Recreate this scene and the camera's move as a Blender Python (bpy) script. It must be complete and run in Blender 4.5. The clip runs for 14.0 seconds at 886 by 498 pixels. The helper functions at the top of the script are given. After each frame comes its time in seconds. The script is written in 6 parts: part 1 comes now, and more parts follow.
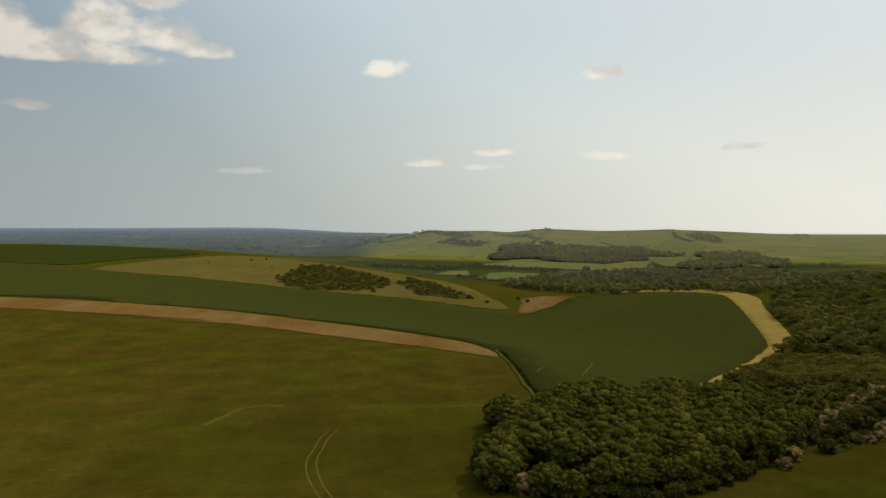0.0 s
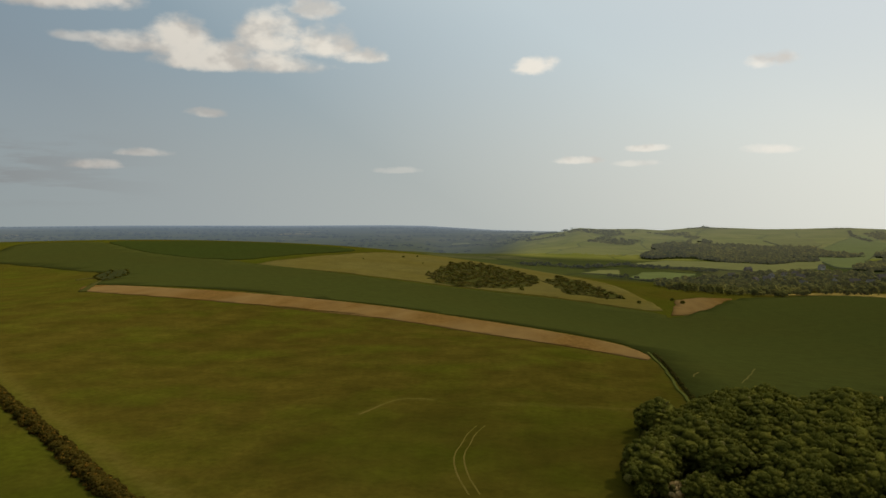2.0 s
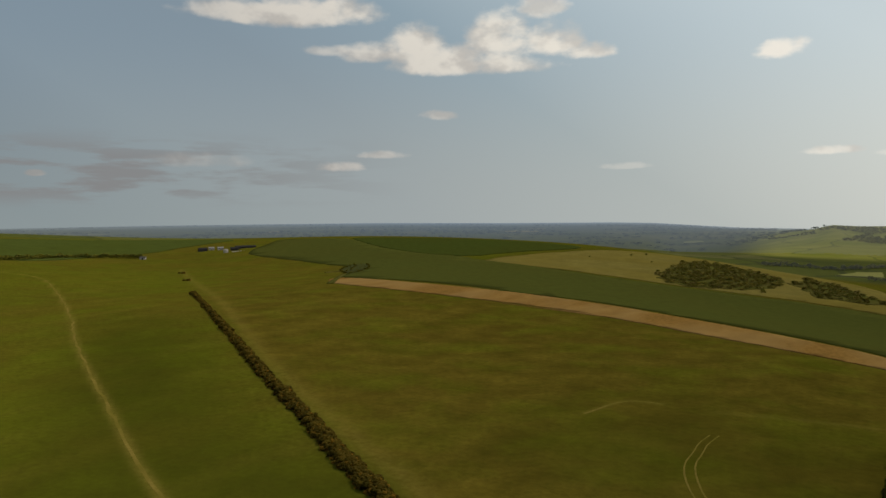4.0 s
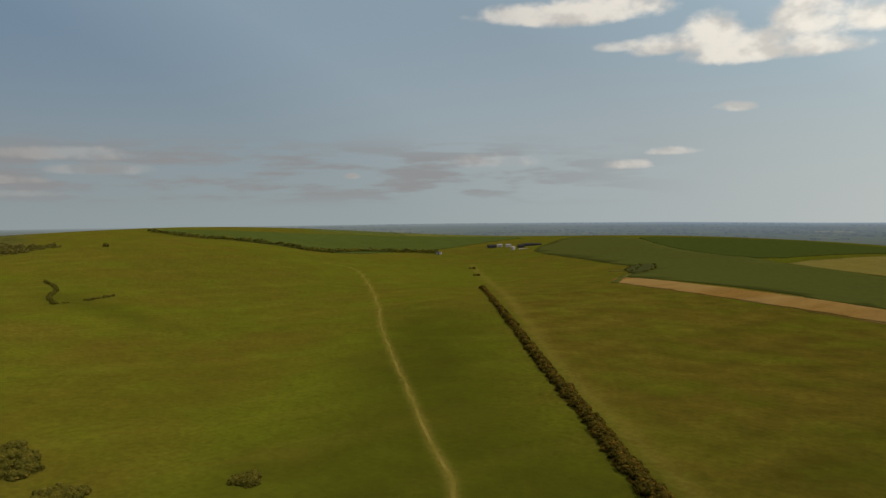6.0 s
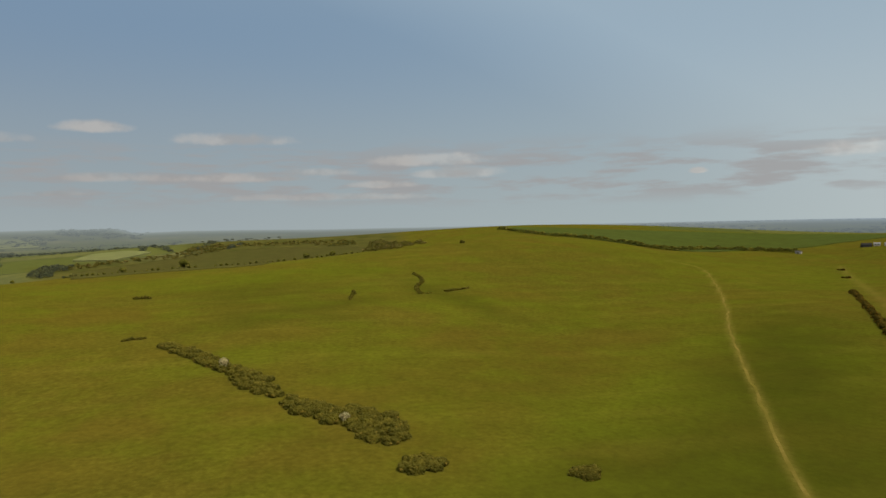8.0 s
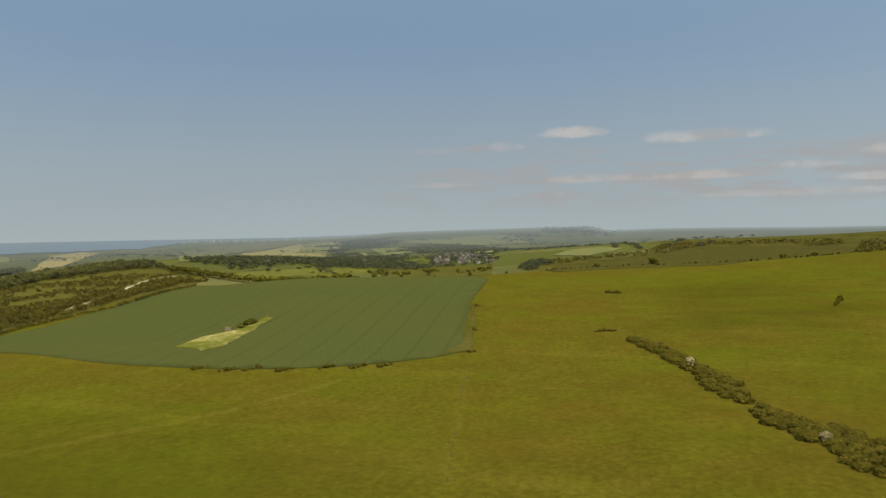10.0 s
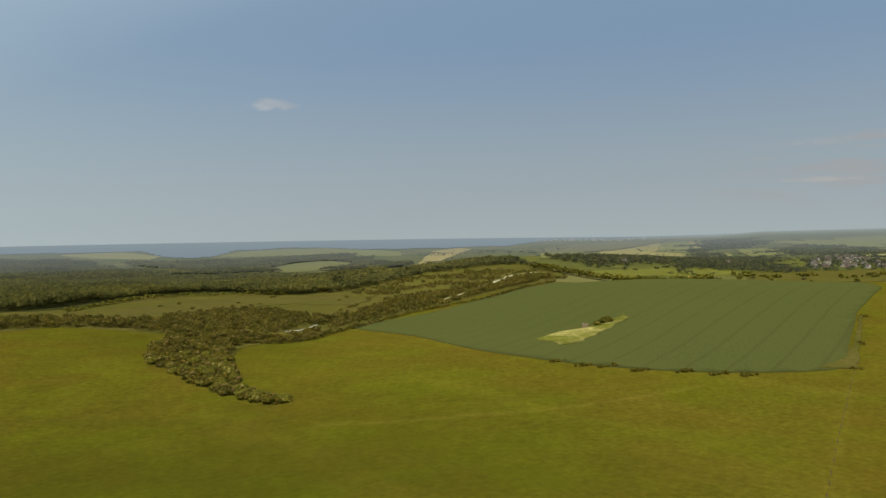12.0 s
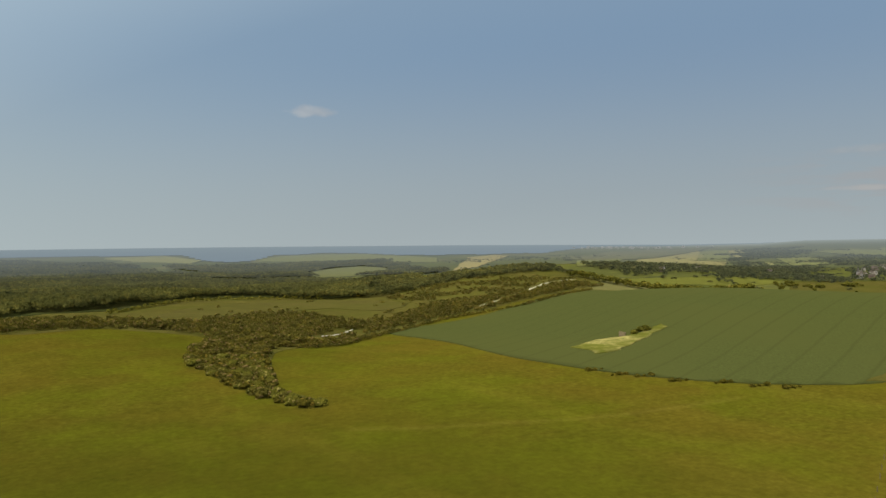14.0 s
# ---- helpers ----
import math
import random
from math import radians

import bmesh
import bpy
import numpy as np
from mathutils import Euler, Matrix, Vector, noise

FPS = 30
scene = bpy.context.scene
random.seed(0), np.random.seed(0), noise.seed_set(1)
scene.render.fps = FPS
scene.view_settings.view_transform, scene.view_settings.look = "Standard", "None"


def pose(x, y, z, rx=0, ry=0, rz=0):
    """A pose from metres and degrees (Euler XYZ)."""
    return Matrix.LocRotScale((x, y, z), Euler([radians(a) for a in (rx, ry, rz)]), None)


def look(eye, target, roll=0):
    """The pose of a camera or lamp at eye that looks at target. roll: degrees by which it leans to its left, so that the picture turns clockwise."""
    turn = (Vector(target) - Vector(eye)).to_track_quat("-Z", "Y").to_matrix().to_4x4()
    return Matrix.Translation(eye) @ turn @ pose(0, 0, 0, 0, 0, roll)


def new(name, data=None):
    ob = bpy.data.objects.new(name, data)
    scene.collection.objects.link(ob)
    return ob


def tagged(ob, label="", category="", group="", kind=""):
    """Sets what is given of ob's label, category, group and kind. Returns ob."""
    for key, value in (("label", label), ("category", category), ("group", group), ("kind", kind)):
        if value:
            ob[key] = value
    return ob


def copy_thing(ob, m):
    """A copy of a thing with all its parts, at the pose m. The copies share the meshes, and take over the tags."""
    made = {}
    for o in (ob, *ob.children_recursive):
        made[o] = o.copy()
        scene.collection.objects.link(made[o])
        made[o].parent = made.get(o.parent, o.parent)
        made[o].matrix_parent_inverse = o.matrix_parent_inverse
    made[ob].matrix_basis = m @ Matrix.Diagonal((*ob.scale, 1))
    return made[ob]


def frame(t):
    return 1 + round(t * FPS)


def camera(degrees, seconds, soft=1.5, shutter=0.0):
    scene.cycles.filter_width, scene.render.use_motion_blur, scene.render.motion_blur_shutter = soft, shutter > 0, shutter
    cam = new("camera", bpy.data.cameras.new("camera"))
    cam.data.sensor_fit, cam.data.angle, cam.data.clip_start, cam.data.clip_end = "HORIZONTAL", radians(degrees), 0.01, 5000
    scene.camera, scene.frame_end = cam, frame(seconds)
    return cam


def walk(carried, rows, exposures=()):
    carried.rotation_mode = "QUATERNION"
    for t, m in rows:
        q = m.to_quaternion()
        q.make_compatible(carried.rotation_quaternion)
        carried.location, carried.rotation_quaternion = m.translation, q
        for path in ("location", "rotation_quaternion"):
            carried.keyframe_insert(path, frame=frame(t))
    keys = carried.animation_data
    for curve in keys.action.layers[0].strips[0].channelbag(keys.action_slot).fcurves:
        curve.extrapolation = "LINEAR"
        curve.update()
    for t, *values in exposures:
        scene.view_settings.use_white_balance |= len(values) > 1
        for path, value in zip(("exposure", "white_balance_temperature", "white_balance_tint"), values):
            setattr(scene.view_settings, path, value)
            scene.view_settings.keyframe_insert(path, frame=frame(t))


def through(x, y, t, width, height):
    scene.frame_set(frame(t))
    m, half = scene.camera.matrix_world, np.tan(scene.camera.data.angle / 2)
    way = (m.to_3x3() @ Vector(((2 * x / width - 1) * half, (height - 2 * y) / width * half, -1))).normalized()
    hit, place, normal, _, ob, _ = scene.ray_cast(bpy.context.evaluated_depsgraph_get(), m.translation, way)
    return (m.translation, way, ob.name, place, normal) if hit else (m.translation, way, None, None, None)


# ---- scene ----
cam = camera(62.0, 14.0)
EYE = 50.0
# seconds, yaw, pitch, roll: a drone that hangs in the air and turns to its left
TURN = [(0, 0.00, -2.28, 0.30), (0.5, 0.80, -2.29, 0.45), (1, 2.99, -2.31, 0.45), (1.5, 6.63, -2.32, 0.47), (2, 11.50, -2.37, 0.37), (2.5, 15.82,
        -2.47, 0.21), (2.7, 17.55, -2.48, 0.26), (4.8, 36.81, -2.33, 0.66), (5, 39.00, -2.30, 0.66), (5.5, 44.77, -2.28, 0.77), (6, 50.77, -2.35,
        0.45), (6.5, 56.66, -2.33, 0.57), (7, 62.72, -2.29, 0.81), (7.2, 65.26, -2.28, 0.83), (9.3, 99.79, -1.87, 1.37), (9.5, 103.62, -1.80, 1.35),
        (10, 112.14, -1.70, 1.22), (10.5, 120.22, -1.55, 1.30), (11, 128.58, -1.46, 1.22), (11.5, 134.89, -1.40, 1.08), (12, 139.40, -1.26, 1.02),
        (12.5, 142.63, -1.01, 0.85), (13, 143.21, -0.82, 0.75), (13.5, 142.69, -0.72, 0.68), (14, 142.18, -0.73, 0.58)]
LIGHTNESS = [(0.0, -0.9), (2.7, -0.97), (5.5, -0.8), (7.2, -0.5), (9.5, -0.2), (11.0, -0.22), (14.0, -0.24)]
walk(cam, [(t, pose(0.6, 0.4, EYE, 90 + tilt, lean, yaw)) for t, yaw, tilt, lean in TURN], LIGHTNESS)

# ---- sky and sun ----
SUN_AZ, SUN_EL = -60.0, 56.0


def bearing(az, el=0.0):
    """The direction az degrees left of ahead and el degrees up."""
    a, e = radians(az), radians(el)
    return Vector((-math.sin(a) * math.cos(e), math.cos(a) * math.cos(e), math.sin(e)))


sun = new("sun", bpy.data.lights.new("sun", "SUN"))
sun.data.energy, sun.data.angle, sun.data.color = 3.9, radians(0.6), (1.0, 0.93, 0.82)
sun.matrix_world = look(bearing(SUN_AZ, SUN_EL) * 300, (0, 0, 0))

world = bpy.data.worlds.new("sky")
scene.world = world
world.use_nodes = True
wn, wl = world.node_tree.nodes, world.node_tree.links
backdrop_node = wn["Background"]


def wmath(op, a, b=None, c=None):
    node = wn.new("ShaderNodeMath")
    node.operation = op
    for i, v in enumerate((a, b, c)):
        if v is None:
            continue
        if isinstance(v, (int, float)):
            node.inputs[i].default_value = v
        else:
            wl.new(v, node.inputs[i])
    return node.outputs[0]


def wvec(op, a, b):
    node = wn.new("ShaderNodeVectorMath")
    node.operation = op
    for i, v in enumerate((a, b)):
        if isinstance(v, float):
            node.inputs[3].default_value = v
        elif isinstance(v, (tuple, Vector)):
            node.inputs[i].default_value = v
        else:
            wl.new(v, node.inputs[i])
    return node.outputs["Value" if op == "DOT_PRODUCT" else "Vector"]


def wstep(v, a, b):
    node = wn.new("ShaderNodeMapRange")
    node.interpolation_type = "SMOOTHSTEP"
    wl.new(v, node.inputs[0])
    node.inputs[1].default_value, node.inputs[2].default_value = a, b
    return node.outputs[0]


def wmix(fac, a, b):
    node = wn.new("ShaderNodeMix")
    node.data_type = "RGBA"
    for sock, v in ((node.inputs[0], fac), (node.inputs[6], a), (node.inputs[7], b)):
        if isinstance(v, (int, float, tuple)):
            sock.default_value = v
        else:
            wl.new(v, sock)
    return node.outputs[2]


way = wn.new("ShaderNodeTexCoord").outputs["Generated"]
apart = wn.new("ShaderNodeSeparateXYZ")
wl.new(way, apart.inputs[0])
up = apart.outputs[2]
lifted = wn.new("ShaderNodeCombineXYZ")
wl.new(apart.outputs[0], lifted.inputs[0])
wl.new(apart.outputs[1], lifted.inputs[1])
wl.new(wmath("MAXIMUM", up, 0.012), lifted.inputs[2])
sky = wn.new("ShaderNodeTexSky")
sky.sky_type, sky.sun_disc = "NISHITA", False
sky.sun_elevation, sky.sun_rotation = radians(SUN_EL), radians(-SUN_AZ)
sky.altitude, sky.air_density, sky.dust_density, sky.ozone_density = 200, 1.0, 4.5, 1.0
wl.new(lifted.outputs[0], sky.inputs[0])


def wnoise(scale, detail, stretch=(1, 1, 1), shift=(0, 0, 0)):
    node = wn.new("ShaderNodeTexNoise")
    node.inputs["Scale"].default_value, node.inputs["Detail"].default_value = scale, detail
    node.inputs["Roughness"].default_value = 0.55
    wl.new(wvec("MULTIPLY", wvec("ADD", way, shift), stretch), node.inputs["Vector"])
    return node.outputs["Fac"]


billow = wnoise(13, 4, (1, 1, 1.5))
billow_above = wnoise(13, 4, (1, 1, 1.5), tuple(bearing(SUN_AZ, SUN_EL) * 0.03))
ragged_fine = wnoise(34, 4, (1, 1, 1.8))
wisp = wnoise(9, 5, (1, 1, 7))
COVER = []


def cloud(az, el, wide, high, thick=1.0, ragged=1.0):
    """A fair-weather cloud at that bearing, with its half width and half height in degrees; its base is flatter than its top."""
    mid, side = bearing(az, el), bearing(az - 90)
    rise = side.cross(mid)
    u = wmath("DIVIDE", wvec("DOT_PRODUCT", way, side), radians(wide))
    v = wmath("DIVIDE", wvec("DOT_PRODUCT", way, rise), radians(high))
    v = wmath("ADD", v, wmath("MULTIPLY", wmath("MINIMUM", v, 0.0), 0.6))
    out = wmath("ADD", wmath("MULTIPLY", u, u), wmath("MULTIPLY", v, v))
    front = wmath("GREATER_THAN", wvec("DOT_PRODUCT", way, mid), 0.5)
    shape = wmath("MULTIPLY", wmath("SUBTRACT", billow if wide > 2.2 else ragged_fine, 0.5), (2.3 if wide > 2.2 else 3.0) * ragged)
    if wide > 2.2:
        shape = wmath("ADD", shape, wmath("MULTIPLY", wmath("SUBTRACT", ragged_fine, 0.5), 1.8))
    body = wmath("SUBTRACT", shape, out)
    COVER.append(wmath("MULTIPLY", wmath("MULTIPLY", wstep(body, -1.4, 0.05), front), thick))


# the broad cloud and the one above it, puff by puff
cloud(37.2, 12.5, 2.3, 0.5, 0.7)
cloud(34.3, 12.3, 2.4, 0.9, 0.9)
cloud(30.7, 12.7, 2.4, 1.9)
cloud(27.6, 12.0, 2.6, 1.3)
cloud(24.2, 13.2, 2.9, 2.1)
cloud(20.6, 13.0, 2.7, 1.6)
cloud(17.6, 12.2, 2.0, 0.8, 0.9)
cloud(29.4, 11.3, 3.6, 0.8)
cloud(24.6, 11.4, 4.4, 0.9)
cloud(21.3, 15.4, 1.9, 0.9, 0.8)
cloud(36.4, 15.2, 3.0, 1.3)
cloud(40.2, 14.9, 4.0, 1.2)
cloud(44.4, 15.0, 3.6, 1.0, 0.95)
# small fair-weather clouds
cloud(4.4, 11.3, 1.9, 0.83)
cloud(-12.5, 10.8, 1.6, 0.7)
cloud(1.2, 4.3, 2.0, 0.39, 0.85)
cloud(-4.0, 5.1, 1.9, 0.35, 0.85)
cloud(-2.9, 4.0, 1.8, 0.31, 0.5)
cloud(-12.5, 4.7, 2.0, 0.44, 0.8)
cloud(-22.0, 5.1, 2.0, 0.39, 0.9)
cloud(29.0, 7.8, 1.4, 0.48, 0.75)
cloud(36.8, 3.9, 2.0, 0.48, 0.85)
cloud(33.4, 4.8, 1.8, 0.39, 0.7)
cloud(14.9, 3.7, 1.8, 0.31, 0.35)
cloud(57.8, 3.3, 0.7, 0.26, 0.7)
cloud(46.9, 4.3, 3.7, 0.7, 0.4)
# long grey layers behind
cloud(102.1, 6.9, 2.4, 0.53, 0.7)
cloud(92.8, 6.2, 4.2, 0.61, 0.55)
cloud(108.0, 6.0, 2.2, 0.44, 0.35)
cloud(111.1, 5.8, 3.9, 0.35, 0.25)
cloud(100.2, 3.4, 4.4, 0.44, 0.5)
cloud(91.6, 3.4, 5.3, 0.48, 0.6)
cloud(86.7, 3.8, 3.1, 0.39, 0.5)
cloud(81.6, 2.8, 2.6, 0.35, 0.5)
cloud(78.3, 4.6, 4.8, 0.57, 0.5)
cloud(75.5, 3.6, 3.1, 0.53, 0.5)
cloud(112.0, 3.2, 2.6, 0.26, 0.4)
cloud(104.6, 2.3, 2.2, 0.22, 0.4)
cloud(85.9, 1.9, 7.0, 0.35, 0.4)
cloud(152.4, 9.7, 1.8, 0.53, 0.35)

total = COVER[0]
for part_cover in COVER[1:]:
    total = wmath("SUBTRACT", wmath("ADD", total, part_cover), wmath("MULTIPLY", total, part_cover))
# a bank of low stratus far off, from ahead-left round to the back
bank_side = wstep(wvec("DOT_PRODUCT", way, bearing(77)), 0.68, 0.93)
bank = wmath("MULTIPLY", wmath("MULTIPLY", wstep(up, 0.0125, 0.042), wmath("SUBTRACT", 1.0, wstep(up, 0.072, 0.118))), bank_side)
bank = wmath("MULTIPLY", wmath("MULTIPLY", bank, wstep(wisp, 0.42, 0.6)), 0.8)
toward = wvec("DOT_PRODUCT", way, bearing(SUN_AZ, SUN_EL))


def wramp(v, *stops):
    """Colours of the lit air by the cosine of the angle from the sun."""
    scaled = wmath("MULTIPLY", wmath("ADD", v, 0.6), 0.625)
    node = wn.new("ShaderNodeValToRGB")
    while len(node.color_ramp.elements) < len(stops):
        node.color_ramp.elements.new(0.5)
    for e, (at, col) in zip(node.color_ramp.elements, stops):
        e.position, e.color = (at + 0.6) * 0.625, (*(c / 1.5 for c in col), 1)
    wl.new(scaled, node.inputs[0])
    return wvec("SCALE", node.outputs[0], 15.0)


veil = wramp(toward, (-0.5, (0.165, 0.247, 0.365)), (-0.3, (0.212, 0.318, 0.442)), (-0.22, (0.24, 0.35, 0.467)), (-0.1, (0.385, 0.505, 0.595)), (0.05, (0.405, 0.52, 0.6)), (0.2, (0.505, 0.66, 0.745)), (0.45, (1.04, 1.19, 1.22)), (0.85, (1.49, 1.49, 1.45)))
low_air = wramp(toward, (-0.5, (0.37, 0.425, 0.437)), (-0.25, (0.425, 0.495, 0.503)), (0.0, (0.57, 0.625, 0.625)), (0.2, (0.74, 0.785, 0.745)), (0.5, (1.34, 1.32, 1.17)), (0.85, (1.49, 1.45, 1.3)))
haze = wmath("SUBTRACT", 1.0, wstep(up, -0.05, 0.27))
tone = wmix(haze, wmix(0.75, sky.outputs[0], veil), low_air)
lit = wmix(wstep(wmath("SUBTRACT", billow, billow_above), -0.14, 0.1), (0.72, 0.71, 0.7, 1), (1.0, 0.98, 0.94, 1))
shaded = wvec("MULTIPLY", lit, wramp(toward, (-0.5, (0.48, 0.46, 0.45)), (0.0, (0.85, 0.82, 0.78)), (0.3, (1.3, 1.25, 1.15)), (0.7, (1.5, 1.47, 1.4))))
tone = wmix(bank, tone, (3.6, 3.5, 3.5, 1))
tone = wmix(total, tone, shaded)
wl.new(tone, backdrop_node.inputs["Color"])
backdrop_node.inputs["Strength"].default_value = 0.12


# ---- materials ----
TRAM_ACROSS = (0.25, -0.96, 0)


def material(name, rough=0.9):
    m = bpy.data.materials.new(name)
    m.use_nodes = True
    b = m.node_tree.nodes["Principled BSDF"]
    b.inputs["Roughness"].default_value = rough
    b.inputs["Diffuse Roughness"].default_value = 1.0
    b.inputs["Specular IOR Level"].default_value = 0.0
    return m, m.node_tree.nodes, m.node_tree.links, b


def coords(n, l, stretch=(1, 1, 1), turn=0.0):
    c = n.new("ShaderNodeTexCoord")
    mp = n.new("ShaderNodeMapping")
    mp.inputs["Scale"].default_value, mp.inputs["Rotation"].default_value = stretch, (0, 0, radians(turn))
    l.new(c.outputs["Object"], mp.inputs["Vector"])
    return mp.outputs[0]


def grain(n, l, vec, scale, detail=4.0, rough=0.6):
    t = n.new("ShaderNodeTexNoise")
    t.inputs["Scale"].default_value, t.inputs["Detail"].default_value, t.inputs["Roughness"].default_value = scale, detail, rough
    l.new(vec, t.inputs["Vector"])
    return t.outputs["Fac"]


def ramp(n, l, fac, *stops):
    r = n.new("ShaderNodeValToRGB")
    while len(r.color_ramp.elements) < len(stops):
        r.color_ramp.elements.new(0.5)
    for e, (at, col) in zip(r.color_ramp.elements, stops):
        e.position, e.color = at, (*col, 1) if len(col) == 3 else col
    l.new(fac, r.inputs[0])
    return r.outputs[0]


def blend(n, l, fac, a, b, kind="MIX"):
    x = n.new("ShaderNodeMix")
    x.data_type, x.blend_type = "RGBA", kind
    for s, v in ((x.inputs[0], fac), (x.inputs[6], a), (x.inputs[7], b)):
        if isinstance(v, (int, float)):
            s.default_value = v
        elif isinstance(v, tuple):
            s.default_value = (*v, 1)
        else:
            l.new(v, s)
    return x.outputs[2]


def relief(n, l, b, fac, strength, distance):
    k = n.new("ShaderNodeBump")
    k.inputs["Strength"].default_value, k.inputs["Distance"].default_value = strength, distance
    l.new(fac, k.inputs["Height"])
    l.new(k.outputs[0], b.inputs["Normal"])


def haze_tint(n, l, v):
    """The colour of the painted haze: warm and bright towards the sun, blue across it, dull away from it."""
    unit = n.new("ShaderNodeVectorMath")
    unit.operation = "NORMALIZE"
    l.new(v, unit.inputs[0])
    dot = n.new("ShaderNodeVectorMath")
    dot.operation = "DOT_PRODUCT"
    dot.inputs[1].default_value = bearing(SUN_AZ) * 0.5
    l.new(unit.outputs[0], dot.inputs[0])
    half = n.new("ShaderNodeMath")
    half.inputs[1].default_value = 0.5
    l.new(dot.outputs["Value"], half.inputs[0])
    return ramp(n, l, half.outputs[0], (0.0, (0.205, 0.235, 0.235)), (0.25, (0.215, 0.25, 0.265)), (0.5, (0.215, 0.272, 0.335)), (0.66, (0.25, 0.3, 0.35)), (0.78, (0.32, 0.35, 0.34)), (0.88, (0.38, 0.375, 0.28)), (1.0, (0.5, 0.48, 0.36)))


def painted_haze(n, l, b, v):
    """Paints haze over what lies kilometres off: glowing emission mixed in by its range."""
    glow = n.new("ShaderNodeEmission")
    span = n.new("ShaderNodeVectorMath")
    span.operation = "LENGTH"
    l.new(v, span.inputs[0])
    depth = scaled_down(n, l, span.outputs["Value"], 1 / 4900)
    l.new(haze_tint(n, l, v), glow.inputs["Color"])
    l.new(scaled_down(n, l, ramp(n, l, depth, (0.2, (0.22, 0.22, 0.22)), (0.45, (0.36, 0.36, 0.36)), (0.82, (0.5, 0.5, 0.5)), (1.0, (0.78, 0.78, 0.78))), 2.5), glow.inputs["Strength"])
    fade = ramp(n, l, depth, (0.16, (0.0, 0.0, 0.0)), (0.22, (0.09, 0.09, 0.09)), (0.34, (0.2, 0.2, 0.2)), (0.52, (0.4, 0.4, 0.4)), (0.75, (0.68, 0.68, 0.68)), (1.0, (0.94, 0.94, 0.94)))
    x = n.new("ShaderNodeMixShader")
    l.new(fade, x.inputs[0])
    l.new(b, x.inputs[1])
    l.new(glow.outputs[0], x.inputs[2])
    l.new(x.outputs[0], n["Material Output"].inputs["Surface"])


def earthy(name, dark, light, patch, patch_at=0.015, fine=0.6, rough=0.95, bump=0.3, deep=0.25, turn=0.0, stretch=(1, 1, 1), far=False):
    """Ground with fine grain, tufts some metres wide and broad patches of another colour."""
    m, n, l, b = material(name, rough)
    v = coords(n, l, stretch, turn)
    f, tuft, broad = grain(n, l, v, fine, 5, 0.7), grain(n, l, v, fine / 7, 3), grain(n, l, v, patch_at, 3, 0.5)
    col = ramp(n, l, f, (0.3, dark), (0.7, light))
    col = blend(n, l, ramp(n, l, broad, (0.42, (0, 0, 0)), (0.62, (1, 1, 1))), col, patch)
    col = blend(n, l, 0.55, col, ramp(n, l, tuft, (0.3, (0.42, 0.42, 0.42)), (0.7, (0.62, 0.62, 0.6))), "OVERLAY")
    l.new(col, b.inputs["Base Color"])
    relief(n, l, b, f, bump, deep)
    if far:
        painted_haze(n, l, b.outputs[0], v)
    return m


def tramlined(name, dark, light, patch):
    """A drilled crop with wheel lines every 13 metres."""
    m, n, l, b = material(name, 0.95)
    v = coords(n, l)
    f, broad = grain(n, l, v, 1.1, 5, 0.7), grain(n, l, v, 0.012, 3, 0.5)
    col = ramp(n, l, f, (0.3, dark), (0.7, light))
    col = blend(n, l, ramp(n, l, broad, (0.42, (0, 0, 0)), (0.62, (1, 1, 1))), col, patch)
    across = n.new("ShaderNodeVectorMath")
    across.operation = "DOT_PRODUCT"
    across.inputs[1].default_value = TRAM_ACROSS
    l.new(v, across.inputs[0])
    wob = grain(n, l, v, 0.01, 2)
    add = n.new("ShaderNodeMath")
    add.operation = "MULTIPLY_ADD"
    add.inputs[1].default_value = 3
    l.new(wob, add.inputs[0])
    l.new(across.outputs["Value"], add.inputs[2])
    saw = n.new("ShaderNodeMath")
    saw.operation = "PINGPONG"
    saw.inputs[1].default_value = 6.5
    l.new(add.outputs[0], saw.inputs[0])
    line = ramp(n, l, scaled_down(n, l, saw.outputs[0], 1 / 6.5), (0.0, (0.22, 0.22, 0.22)), (0.07, (0.16, 0.16, 0.16)), (0.15, (0, 0, 0)))
    col = blend(n, l, line, col, tuple(0.62 * c for c in dark))
    l.new(col, b.inputs["Base Color"])
    relief(n, l, b, f, 0.4, 0.3)
    return m


def scaled_down(n, l, v, k):
    q = n.new("ShaderNodeMath")
    q.operation = "MULTIPLY"
    q.inputs[1].default_value = k
    l.new(v, q.inputs[0])
    return q.outputs[0]


